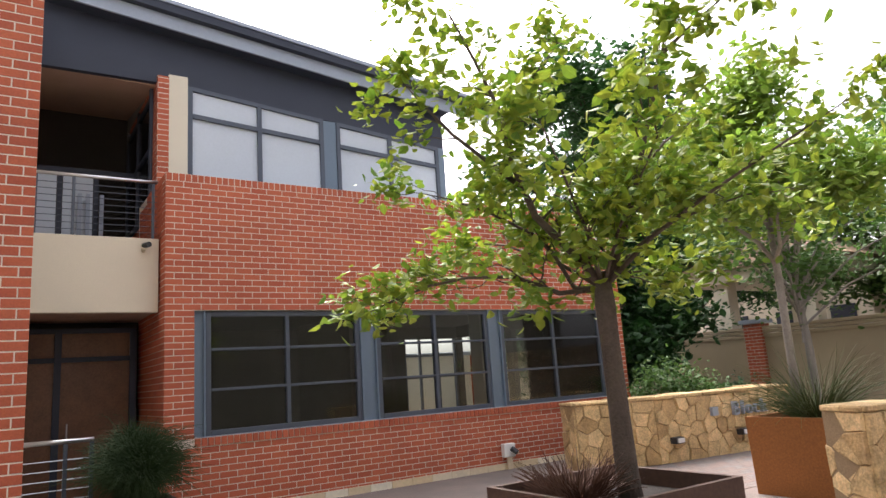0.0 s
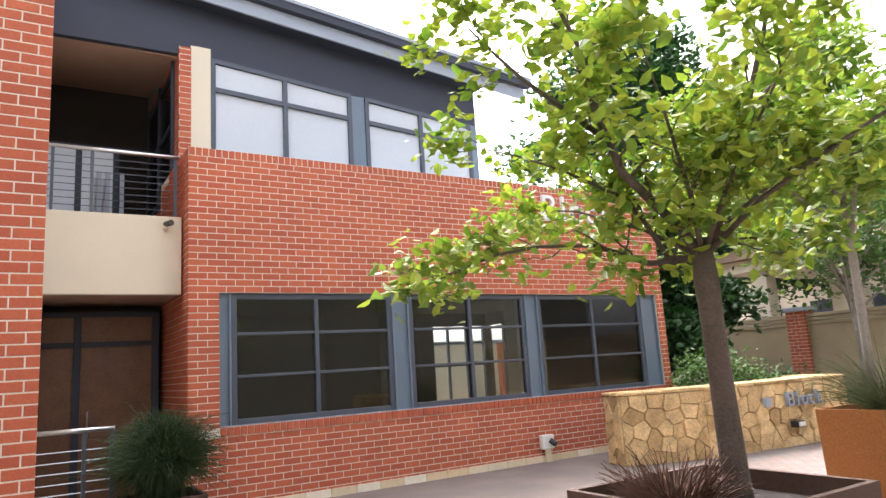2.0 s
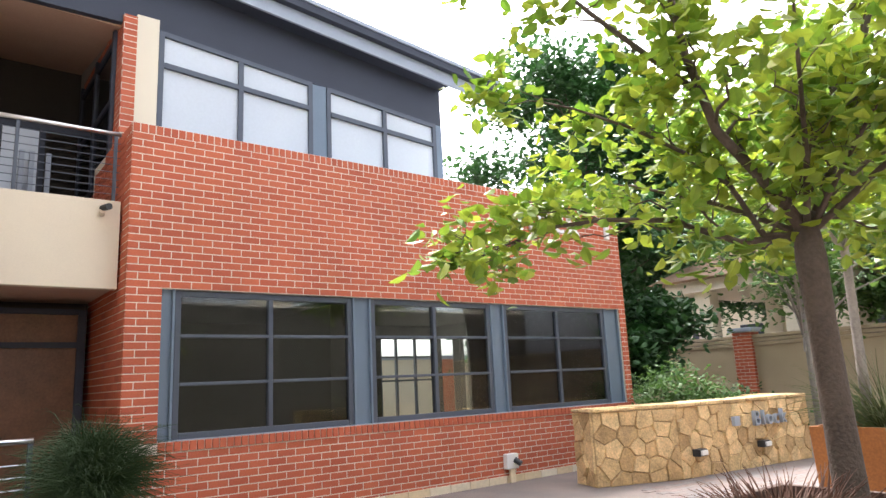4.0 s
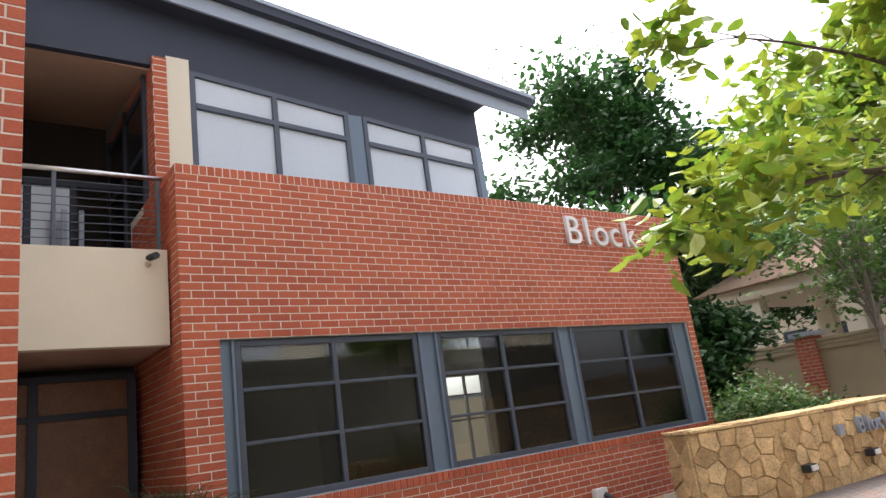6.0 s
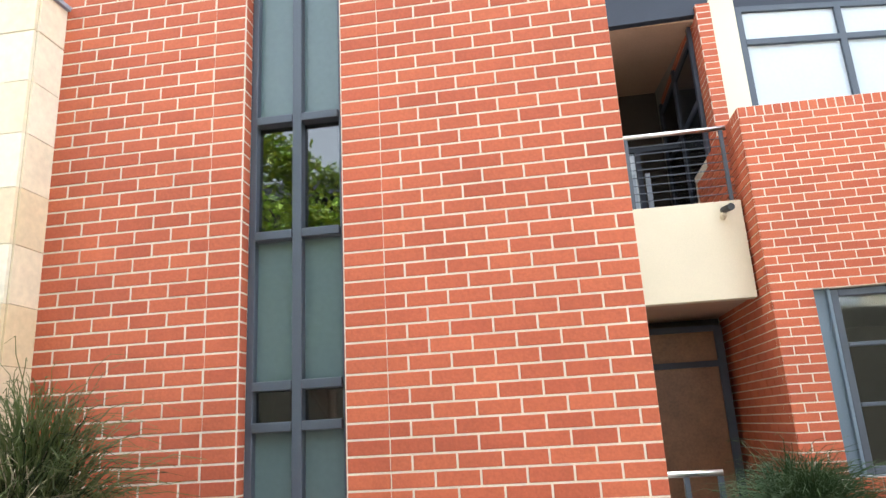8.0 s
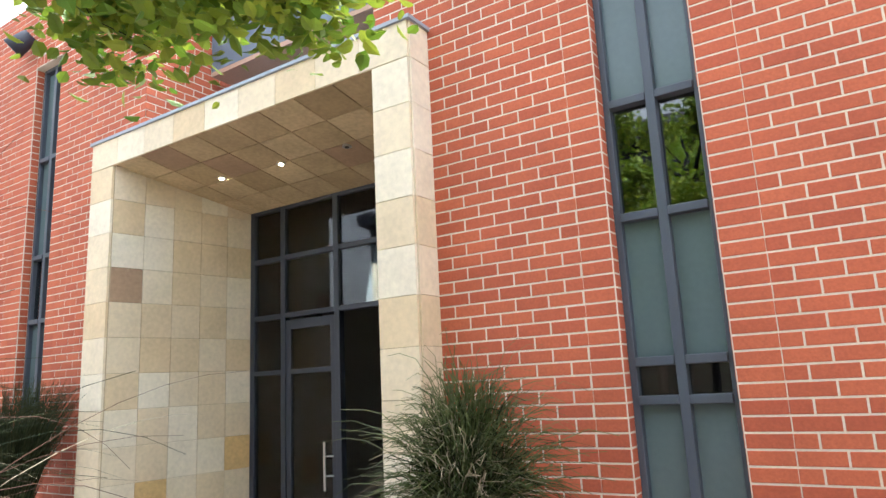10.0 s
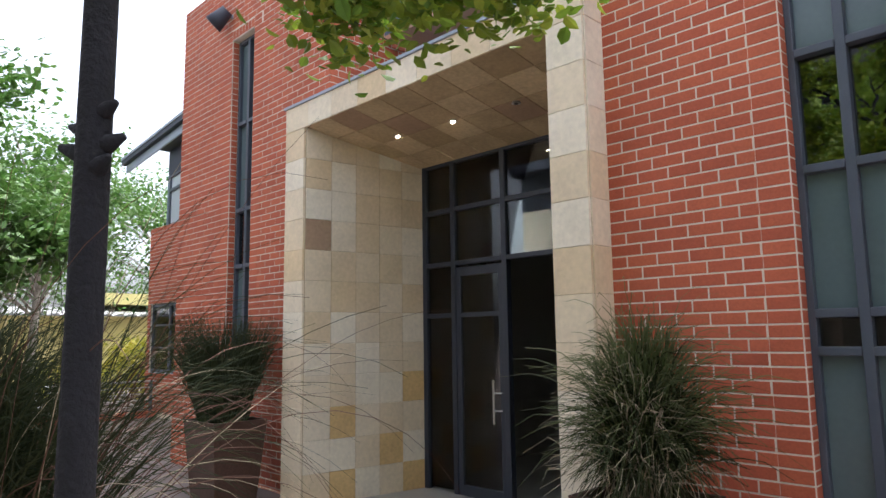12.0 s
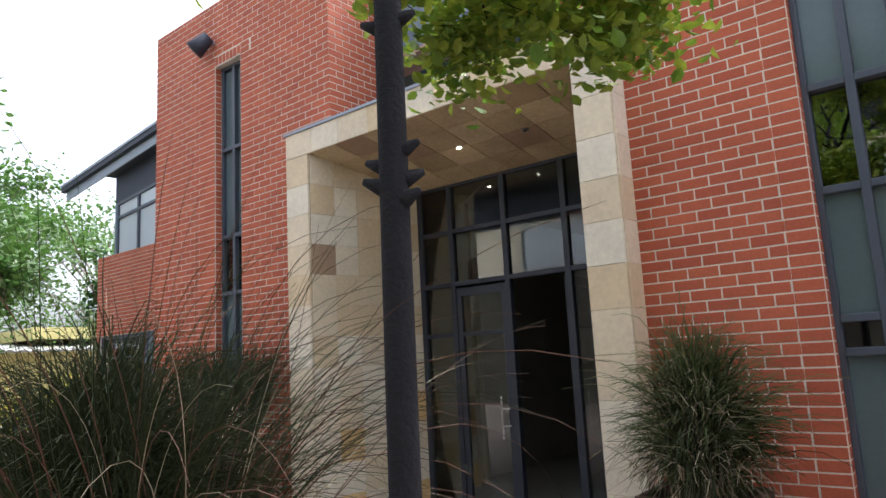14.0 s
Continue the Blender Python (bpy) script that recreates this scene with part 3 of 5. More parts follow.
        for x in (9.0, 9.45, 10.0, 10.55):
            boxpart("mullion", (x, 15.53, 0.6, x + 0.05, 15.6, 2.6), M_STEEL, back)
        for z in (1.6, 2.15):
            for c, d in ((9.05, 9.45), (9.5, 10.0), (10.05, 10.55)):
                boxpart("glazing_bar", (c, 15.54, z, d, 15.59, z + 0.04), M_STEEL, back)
        setting("wall_room_inner", 2.40, 11.3, 0, 2.5, 15.5, 3, M_GLOOM, "dim inner wall of the room")
        setting("wall_room_sill", 10.62, FY + 0.26, 0, 10.8, 15.5, 0.7, M_GLOOM, "sill wall under the end windows")
        setting("wall_room_head", 10.62, FY + 0.26, 2.6, 10.8, 15.5, 4.4, M_GLOOM, "wall over the end windows")
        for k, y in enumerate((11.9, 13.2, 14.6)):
            setting("room_post_%d" % k, 10.64, y, 0.7, 10.78, y + 0.25, 2.6, M_GLOOM, "post between end windows in a painted gloom tone", "post")
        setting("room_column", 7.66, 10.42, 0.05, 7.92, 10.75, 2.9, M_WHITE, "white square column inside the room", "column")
        setting("room_screen", 5.9, 12.2, 0.05, 6.15, 14.8, 2.9, M_GLOOM, "partition inside the room in a painted gloom tone", "wall")
    # upper windows
    for k, (a, b) in enumerate(((2.68, 4.98), (5.23, 7.39))):
        win = thing("window_upper_" + side + "_%d" % (k + 1), "dark steel upper window with four pale panes", "window", (xs((a + b) / 2), 11, 4.5), "upper windows", "structure")
        f, y0, y1 = 0.07, 10.97 + upper, 11.06 + upper
        m, z0 = (a + b) / 2, 4.5

        def head(x):
            return 6.415 - 0.083 * (x - 2.7)

        def quad(name, c, d, za, zb, ztop_a, ztop_b, ya, yb, mat):
            bm = bmesh.new()
            prism(bm, [(xs(c), ya, za), (xs(d), ya, zb), (xs(d), yb, zb), (xs(c), yb, za)], [(xs(c), ya, ztop_a), (xs(d), ya, ztop_b), (xs(d), yb, ztop_b), (xs(c), yb, ztop_a)])
            return part(name, bm, mat, win)
        quad("window_frame", a, a + f, z0, z0, head(a), head(a + f), y0, y1, M_STEEL)
        quad("window_frame", b - f, b, z0, z0, head(b - f), head(b), y0, y1, M_STEEL)
        quad("window_frame", a + f, b - f, head(a) - f, head(b) - f, head(a), head(b), y0, y1, M_STEEL)
        quad("mullion", m - 0.035, m + 0.035, z0, z0, head(m) - f, head(m) - f, y0 - 0.01, y1, M_STEEL)

        def bar_z(x):
            return 5.925 - 0.064 * (x - 2.7)
        for c, d in ((a + f, m - 0.035), (m + 0.035, b - f)):
            quad("transom", c, d, bar_z(c) - 0.035, bar_z(d) - 0.035, bar_z(c) + 0.035, bar_z(d) + 0.035, y0 - 0.012, y1, M_STEEL)
            quad("pane", c, d, z0, z0, bar_z(c) - 0.03, bar_z(d) - 0.03, y0 + 0.04, y0 + 0.05, M_PALEPANE)
            quad("pane", c, d, bar_z(c) + 0.03, bar_z(d) + 0.03, head(c) - f, head(d) - f, y0 + 0.04, y0 + 0.05, M_PALEPANE)
    for k, (a, b) in enumerate(((4.985, 5.225), (7.395, 7.53))):
        setting("upper_post_%d" % (k + 1), a, 10.99 + upper, 4.5, b, 11.1 + upper, 6.02 if k else 6.205, M_PANEL, "blue-grey steel post between upper windows", "post")
    # board over the windows, soffit shade in its navy, and the sloping roof
    bm = bmesh.new()

    def soffit(x):
        return 7.13 - 0.098 * (x - 3.2)
    prism(bm, [(xs(0.52), 11.0 + upper, 6.38), (xs(2.7), 11.0 + upper, 6.415), (xs(7.53), 11.0 + upper, 6.015), (xs(7.53), 11.1 + upper, 6.015), (xs(2.7), 11.1 + upper, 6.415), (xs(0.52), 11.1 + upper, 6.38)],
          [(xs(0.52), 11.0 + upper, soffit(0.52)), (xs(2.7), 11.0 + upper, soffit(2.7)), (xs(7.53), 11.0 + upper, soffit(7.53)), (xs(7.53), 11.1 + upper, soffit(7.53)), (xs(2.7), 11.1 + upper, soffit(2.7)), (xs(0.52), 11.1 + upper, soffit(0.52))])
    tagged(part("wall_board_" + side, bm, M_NAVY), "navy board over the upper windows, darkened for the soffit's shade", "wall", kind="structure")
    roof = thing("roof_" + side, "sloping metal roof with a grey fascia and dark gutter", "roof", (xs(5), 11, 6.8), kind="structure")

    def sloped(name, a, b, y0, y1, d0, d1, mat):
        bm = bmesh.new()
        prism(bm, [(xs(a), y0, soffit(a) + d0), (xs(b), y0, soffit(b) + d0), (xs(b), y1, soffit(b) + d0), (xs(a), y1, soffit(a) + d0)],
              [(xs(a), y0, soffit(a) + d1), (xs(b), y0, soffit(b) + d1), (xs(b), y1, soffit(b) + d1), (xs(a), y1, soffit(a) + d1)])
        part(name, bm, mat, roof)
    sloped("fascia", 0.53, eave, 10.69 + upper, 10.73 + upper, -0.02, 0.20, M_FASCIA)
    sloped("gutter", 0.53, eave + 0.08, 10.58 + upper, 10.70 + upper, 0.205, 0.33, M_NAVY)
    sloped("sheet_edge", 7.6, eave + 0.1, 10.56 + upper, 10.80 + upper, 0.335, 0.40, M_FASCIA)
    sloped("sheet", 0.53, 7.595, 10.56 + upper, 14.5, 0.335, 0.40, M_FASCIA)
    sloped("soffit_board", 0.53, 7.56, 10.735 + upper, 14.4, 0.0, 0.12, M_NAVY)
    setting("wall_upper_back", 2.67, 14.0, 4.5, 7.5, 14.2, 6.4, M_GLOOM, "upper room back wall")
    setting("wall_upper_end", 7.42, 11.11, 4.5, 7.52, 14.0, 6.45, M_GLOOM, "upper room end wall")


wing("right")
wing("left", -0.75, -1.5, 7.6, 9.7)

# ---- loggia, balcony and lower entrance between tower and wing ----
bm = bmesh.new()
prism(bm, [(0.53, 11.1, 6.40), (2.22, 11.1, 6.38), (2.22, 14.0, 6.85), (0.53, 14.0, 6.85)], [(0.53, 11.1, 6.5), (2.22, 11.1, 6.48), (2.22, 14.0, 6.95), (0.53, 14.0, 6.95)])
tagged(part("ceiling_loggia", bm, M_BROWN), "brown loggia ceiling", "ceiling", kind="structure")
# back wall takes the painted gloom tone for the loggia's shade
tagged(boxpart("wall_loggia_back", (0.53, 13.9, 3.0, 2.4, 14.0, 7.0), M_GLOOM), "shaded back wall of the loggia", "wall", kind="structure")
tagged(boxpart("wall_loggia_side", (2.23, 11.12, 6.3, 2.386, 14.0, 7.2), M_FOYER), "upper side wall of the loggia", "wall", kind="structure")
tagged(boxpart("wall_loggia_corner", (2.23, 13.54, 3.0, 2.386, 14.0, 6.3), M_FOYER), "back corner of the loggia", "wall", kind="structure")
# near-black panes cover the side brick and stand in for loggia shade
side_glass = thing("loggia_side_window", "dark framed window in the loggia side wall, panes near-black for shade", "window", (2.2, 12.2, 4.5), kind="structure")
for y in (11.25, 12.35, 13.42):
    boxpart("frame_post", (2.165, y, 4.35, 2.214, y + 0.09, 6.4), M_NAVY, side_glass, bevel=0.005)
for a, b in ((11.34, 12.35), (12.44, 13.42)):
    for z in (4.35, 5.35, 6.2):
        boxpart("frame_rail", (2.17, a, z, 2.212, b, z + 0.08), M_NAVY, side_glass, bevel=0.005)
    for lo, hi in ((4.43, 5.35), (5.43, 6.2)):
        boxpart("pane", (2.196, a, lo, 2.206, b, hi), M_SHADEGLASS, side_glass)
balcony = thing("balcony", "cream plastered balcony front with a cable railing", "balcony", (1.3, 10.18, 2.7), kind="structure")
boxpart("front", (0.53, 10.18, 2.709, 2.12, 10.30, 3.724), M_CREAM, balcony, bevel=0.006)
boxpart("slab", (0.53, 10.30, 2.75, 2.14, 13.9, 3.0), M_BROWN, balcony)
for x in (0.62, 1.05, 2.03):
    boxpart("rail_post", (x, 10.21, 3.725, x + 0.035, 10.25, 4.52), M_STEEL, balcony)
bm = bmesh.new()
tube(bm, [(0.54, 10.22, 4.54), (2.10, 10.22, 4.54)], [0.026, 0.026], 10)
part("handrail", bm, M_CHROME, balcony, "bright steel handrail", True)
for i in range(8):
    bm = bmesh.new()
    z = 3.81 + 0.088 * i
    tube(bm, [(0.54, 10.22, z), (2.10, 10.22, z)], [0.005, 0.005], 6)
    part("rail_bar", bm, M_STEEL, balcony)
camera_box = thing("security_camera", "small beige and black security camera on the balcony front", "camera", (1.92, 10.16, 3.6))
bm = bmesh.new()
tube(bm, [(1.92, 10.18, 3.55), (1.92, 10.10, 3.57)], [0.03, 0.03], 10)
part("bracket", bm, M_CREAM, camera_box)
bm = bmesh.new()
tube(bm, [(1.92, 10.13, 3.61), (1.96, 9.98, 3.60)], [0.035, 0.038], 12)
part("housing", bm, M_BLACK, camera_box)
ldoor = thing("loggia_door", "dark framed loggia door with pale glazed panels", "door", (1.0, 13.0, 3.0), kind="structure")
for x in (0.55, 1.02, 1.55):
    boxpart("frame_post", (x, 12.6, 3.0, x + 0.07, 12.68, 5.3), M_NAVY, ldoor)
boxpart("frame_head", (0.55, 12.6, 5.3, 2.2, 12.68, 5.38), M_NAVY, ldoor)
for x in (1.30, 1.42, 1.62):
    boxpart("stile", (x, 12.4, 3.0, x + 0.06, 12.46, 4.9), M_FASCIA, ldoor)
boxpart("pane", (0.63, 12.63, 3.02, 1.01, 12.64, 5.29), M_PALEPANE, ldoor)
boxpart("pane", (1.10, 12.63, 3.02, 1.54, 12.64, 5.29), M_PALEPANE, ldoor)
tagged(boxpart("wall_entry_back", (0.53, 11.9, 0, 2.15, 12.0, 2.75), M_GLOOM), "shaded wall behind the side entrance", "wall", kind="structure")
entry = thing("side_door", "brown wooden double door in a dark frame under the balcony", "door", (1.3, 11.6, 0), kind="structure")
for x in (0.53, 1.0, 1.98):
    boxpart("frame_post", (x, 11.5, 0.0, x + 0.09, 11.6, 2.62), M_NAVY, entry)
for z in (2.15, 2.56):
    for a, b in ((0.62, 1.0), (1.09, 1.98)):
        boxpart("frame_rail", (a, 11.5, z, b, 11.6, z + 0.07), M_NAVY, entry)
boxpart("door_panel", (0.62, 11.54, 0.02, 1.0, 11.58, 2.15), M_WOOD, entry)
boxpart("door_panel", (1.09, 11.54, 0.02, 1.98, 11.58, 2.15), M_WOOD, entry)
for a, b in ((0.62, 1.0), (1.09, 1.98)):
    boxpart("fanlight", (a, 11.54, 2.22, b, 11.58, 2.56), M_WOOD, entry)
bm = bmesh.new()
tube(bm, [(1.18, 11.44, 0.95), (1.18, 11.44, 1.3)], [0.012, 0.012], 8)
part("handle", bm, M_CHROME, entry)
lrail = thing("entry_railing", "low steel railing with horizontal bars beside the side entrance", "railing", (0.9, 8.86, 0))
for x in (0.95, 1.2):
    boxpart("post", (x, 8.85, 0, x + 0.04, 8.89, 1.17), M_STEEL, lrail)
bm = bmesh.new()
tube(bm, [(0.54, 8.86, 1.19), (1.24, 8.86, 1.19)], [0.024, 0.024], 10)
part("handrail", bm, M_CHROME, lrail, "bright steel handrail", True)
for i in range(9):
    bm = bmesh.new()
    tube(bm, [(0.54, 8.86, 0.2 + 0.1 * i), (1.22, 8.86, 0.2 + 0.1 * i)], [0.006, 0.006], 6)
    part("rail_bar", bm, M_CHROME, lrail)

FY = 9.893
# ---- sign letters ----


def letter(char, x, z, size, y, mat, label, group):
    cu = bpy.data.curves.new("sign_letter", "FONT")
    cu.body, cu.size, cu.extrude, cu.align_x = char, size, 0.03, "LEFT"
    tmp = new("sign_letter_text", cu)
    dg = bpy.context.evaluated_depsgraph_get()
    me = bpy.data.meshes.new_from_object(tmp.evaluated_get(dg))
    bpy.data.objects.remove(tmp)
    me.materials.clear()
    me.materials.append(mat)
    ob = new("sign_letter", me)
    ob.matrix_basis = pose(x, y, z, 90, 0, 0)
    return tagged(ob, label, "sign letter", group)


for ch, x in zip("Block", (7.95, 8.39, 8.60, 8.99, 9.35)):
    letter(ch, x, 3.985, 0.66, FY - 0.035, M_LETTER, "pale metal raised letter on the brick wall", "wall sign letters")
tagged(boxpart("sign_letter", (10.40, FY - 0.07, 3.99, 10.50, FY - 0.01, 4.45), M_LETTER, bevel=0.01), "pale metal raised letter half hidden by leaves", "sign letter", "wall sign letters")

spout = thing("wall_outlet_box", "white outlet box with a black spout on the wall foot", "outlet", (7.62, FY, 0.1))
boxpart("box", (7.52, FY - 0.10, 0.20, 7.76, FY - 0.008, 0.42), M_WHITE, spout, bevel=0.012)
boxpart("leg", (7.60, FY - 0.08, 0.0, 7.70, FY - 0.035, 0.20), M_STONE, spout, bevel=0.006)
bm = bmesh.new()
tube(bm, [(7.68, FY - 0.10, 0.33), (7.72, FY - 0.19, 0.27)], [0.045, 0.04], 12)
part("spout", bm, M_BLACK, spout)
flood = thing("floodlight", "dark round floodlight above the slot window", "light", (-9.1, 6.8, 6.35))
bm = bmesh.new()
tube(bm, [(-9.02, 6.84, 6.42), (-9.05, 6.72, 6.40)], [0.03, 0.03], 8)
part("bracket", bm, M_FASCIA, flood)
bm = bmesh.new()
tube(bm, [(-9.0, 6.74, 6.48), (-9.1, 6.66, 6.36), (-9.16, 6.60, 6.28)], [0.09, 0.12, 0.14], 16)
part("housing", bm, M_NAVY, flood, smooth=True)

# ---- stone walls ----


def rubble_wall(name, path, height, thick, label, cell=0.20, seed=1):
    """A low wall of split sandstone along a line of points; each stone is a piece of its own."""
    rng = random.Random(seed)
    w = thing(name, label, "stone wall", (*path[0], 0), kind="structure")
    for (ax, ay), (bx, by) in zip(path, path[1:]):
        length = math.hypot(bx - ax, by - ay)
        yaw = math.degrees(math.atan2(by - ay, bx - ax))
        m = pose(ax, ay, 0, 0, 0, yaw)
        bm = bmesh.new()
        box(bm, 0, 0.01, 0, length, thick, height - 0.04)
        bm.transform(m)
        part("core", bm, M_RUBBLEJ, w)
        sites = []
        nu, nz = max(2, round(length / cell / 1.3)), round(height / cell)
        for i in range(nu):
            for k in range(nz):
                sites.append(((i + 0.5 + rng.uniform(-0.48, 0.48) + 0.5 * (k % 2) - 0.25) * length / nu, (k + 0.5 + rng.uniform(-0.4, 0.4)) * (height - 0.05) / nz))
        for i, (su, sz) in enumerate(sites):
            poly = [(0, 0), (length, 0), (length, height - 0.05), (0, height - 0.05)]
            for j, (tu, tz) in enumerate(sites):
                if j == i or abs(tu - su) > 1 or abs(tz - sz) > 1:
                    continue
                nx, nz2 = tu - su, tz - sz
                mx, mz = (tu + su) / 2, (tz + sz) / 2
                out = []
                for p, q in zip(poly, poly[1:] + poly[:1]):
                    dp, dq = (p[0] - mx) * nx + (p[1] - mz) * nz2, (q[0] - mx) * nx + (q[1] - mz) * nz2
                    if dp <= 0:
                        out.append(p)
                    if (dp < 0) != (dq < 0) and dp != dq:
                        s = dp / (dp - dq)
                        out.append((p[0] + s * (q[0] - p[0]), p[1] + s * (q[1] - p[1])))
                poly = out
                if len(poly) < 3:
                    break
            if len(poly) < 3:
                continue
            cu, cz = sum(p[0] for p in poly) / len(poly), sum(p[1] for p in poly) / len(poly)
            proud = rng.uniform(0.012, 0.05)
            bm = bmesh.new()

            def ring(k, d):
                r = []
                for p in poly:
                    ex, ez = p[0] - cu, p[1] - cz
                    e = max(math.hypot(ex, ez), 0.01)
                    g = max(0.2, 1 - k / e)
                    r.append(bm.verts.new((cu + ex * g, -d + (rng.uniform(-0.011, 0.011) if d > 0 else 0), cz + ez * g)))
                return r
            rings = [ring(0.003, -0.03), ring(0.006, proud * 0.5), ring(0.016, proud)]
            k = len(poly)
            for a, b in zip(rings, rings[1:]):
                for q in range(k):
                    bm.faces.new((a[q], a[(q + 1) % k], b[(q + 1) % k], b[q]))
            bm.faces.new(rings[-1])
            bm.transform(m)
            part("stone", bm, M_RUBBLE, w)
        n = max(2, round(length / 0.55))
        for i in range(n):
            bm = bmesh.new()
            a, b = length * i / n + 0.006, length * (i + 1) / n - 0.006
            box(bm, a, -0.05 + rng.uniform(-0.015, 0.015), height - 0.045, b, thick + 0.03, height + rng.uniform(-0.005, 0.012), 0.01)
            bm.transform(m)
            part("coping_stone", bm, M_RUBBLE, w)
    return w


rubble_wall("stone_wall_1", [(8.125, 8.935), (7.94, 8.47), (9.2, 7.97), (12.4, 7.60), (12.8, 8.5)], 1.05, 0.45, "low honey-coloured split sandstone wall with flat copings", seed=3)
rubble_wall("stone_wall_2", [(7.28, 4.22), (7.15, 3.78), (7.9, 3.62), (10.5, 3.1)], 1.05, 0.45, "low honey-coloured split sandstone wall beside the planter", seed=8)
for i, (x, y) in enumerate(((9.50, 7.86), (11.02, 7.69))):
    l = thing("wall_light", "small white bulkhead light with a dark frame on the stone wall", "light", (x, y, 0.33), "stone wall lights")
    boxpart("frame", (x - 0.10, y - 0.09, 0.30, x + 0.10, y + 0.03, 0.40), M_BLACK, l, bevel=0.008)
    boxpart("lens", (x - 0.07, y - 0.115, 0.315, x + 0.085, y - 0.088, 0.385), M_WHITE, l, bevel=0.008)
for ch, x in zip("Block", (10.85, 11.07, 11.18, 11.37, 11.55)):
    letter(ch, x, 0.63, 0.33, 7.655 - 0.116 * (x - 11.2), M_FASCIA, "grey metal raised letter on the stone wall", "stone wall letters")
tagged(boxpart("wall_sign_mark", (10.32, 7.70, 0.66, 10.48, 7.76, 0.80), M_FASCIA, bevel=0.01), "small grey metal mark on the stone wall", "sign mark")

# ---- planters ----


def planter(x0, y0, x1, y1, h, label, taper=0.0, name="corten_planter", steel=None):
    p = thing(name, label, "planter", ((x0 + x1) / 2, (y0 + y1) / 2, 0))
    t = 0.035
    bm = bmesh.new()
    lo = [(x0 + taper, y0 + taper), (x1 - taper, y0 + taper), (x1 - taper, y1 - taper), (x0 + taper, y1 - taper)]
    hi = [(x0, y0), (x1, y0), (x1, y1), (x0, y1)]
    inn = [(x0 + t, y0 + t), (x1 - t, y0 + t), (x1 - t, y1 - t), (x0 + t, y1 - t)]
    a = [bm.verts.new((*q, 0)) for q in lo]
    b = [bm.verts.new((*q, h)) for q in hi]
    c = [bm.verts.new((*q, h)) for q in inn]
    d = [bm.verts.new((*q, h - 0.2)) for q in inn]
    for r, s in ((a, b), (b, c), (c, d)):
        for i in range(4):
            bm.faces.new((r[i], r[(i + 1) % 4], s[(i + 1) % 4], s[i]))
    bm.faces.new(a[::-1])
    part("shell", bm, steel or M_CORTEN, p)
    boxpart("soil", (x0 + t, y0 + t, h - 0.2, x1 - t, y1 - t, h - 0.1), M_SOIL, p)
    return p


# the near planter's shade is put into a darker corten copy
planter(2.74, 2.84, 3.80, 3.80, 0.94, "square rusty steel planter in a darker shade tone, with a young tree", steel=M_CORTEND)
planter(7.85, 4.36, 8.95, 5.48, 0.88, "tall square rusty steel planter with grass", 0.02)
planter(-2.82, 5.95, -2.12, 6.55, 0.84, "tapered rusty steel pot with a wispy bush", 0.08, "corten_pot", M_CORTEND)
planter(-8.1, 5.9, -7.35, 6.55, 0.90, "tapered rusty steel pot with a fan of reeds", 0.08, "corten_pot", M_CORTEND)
planter(-4.25, 2.45, -3.15, 3.55, 0.80, "square rusty steel planter full of reeds")
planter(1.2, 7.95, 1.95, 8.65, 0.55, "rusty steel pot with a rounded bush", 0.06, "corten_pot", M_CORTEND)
planter(-2.65, 2.5, -1.6, 3.5, 0.55, "square rusty steel planter with a tree")

# ---- plants ----


def blades(name, centre, count, length, spread, mat, label, droop=0.5, width=0.006, seed=1, upright=0.25, category="grass", base=0.15):
    """A tuft of thin curved stems from one foot."""
    rng = random.Random(seed)
    verts, faces = [], []
    for _ in range(count):
        ang, r = rng.uniform(0, 2 * math.pi), base * math.sqrt(rng.random())
        p = Vector((centre[0] + r * math.cos(ang), centre[1] + r * math.sin(ang), centre[2]))
        ang += rng.uniform(-0.7, 0.7)
        lean = upright + spread * rng.random()
        d = Vector((math.cos(ang) * math.sin(lean), math.sin(ang) * math.sin(lean), math.cos(lean)))
        ln, seg = length * rng.uniform(0.55, 1.15), 12
        w = width * rng.uniform(0.6, 1.3)
        ring = None
        bend = Vector((math.cos(ang), math.sin(ang), 0)) * rng.uniform(0.0, 0.05) + Vector((rng.uniform(-0.03, 0.03), rng.uniform(-0.03, 0.03), -rng.uniform(0.2, 1.0) * droop * 0.28))
        for i in range(seg + 1):
            side = d.cross(Vector((0.2, 0.3, 0.93))).normalized()
            up = d.cross(side)
            k = w * (1 - 0.8 * i / seg)
            now = len(verts)
            verts += [tuple(p + k * side), tuple(p - 0.5 * k * side + 0.87 * k * up), tuple(p - 0.5 * k * side - 0.87 * k * up)]
            if ring is not None:
                faces += [(ring + q, ring + (q + 1) % 3, now + (q + 1) % 3, now + q) for q in range(3)]
            ring = now
            p = p + d * (ln / seg)
            d = (d + bend * (1 + 0.25 * i) * 0.45).normalized()
    t = thing(name, label, category, centre)
    soup("foliage", verts, faces, mat, t, kind="stuff")
    return t


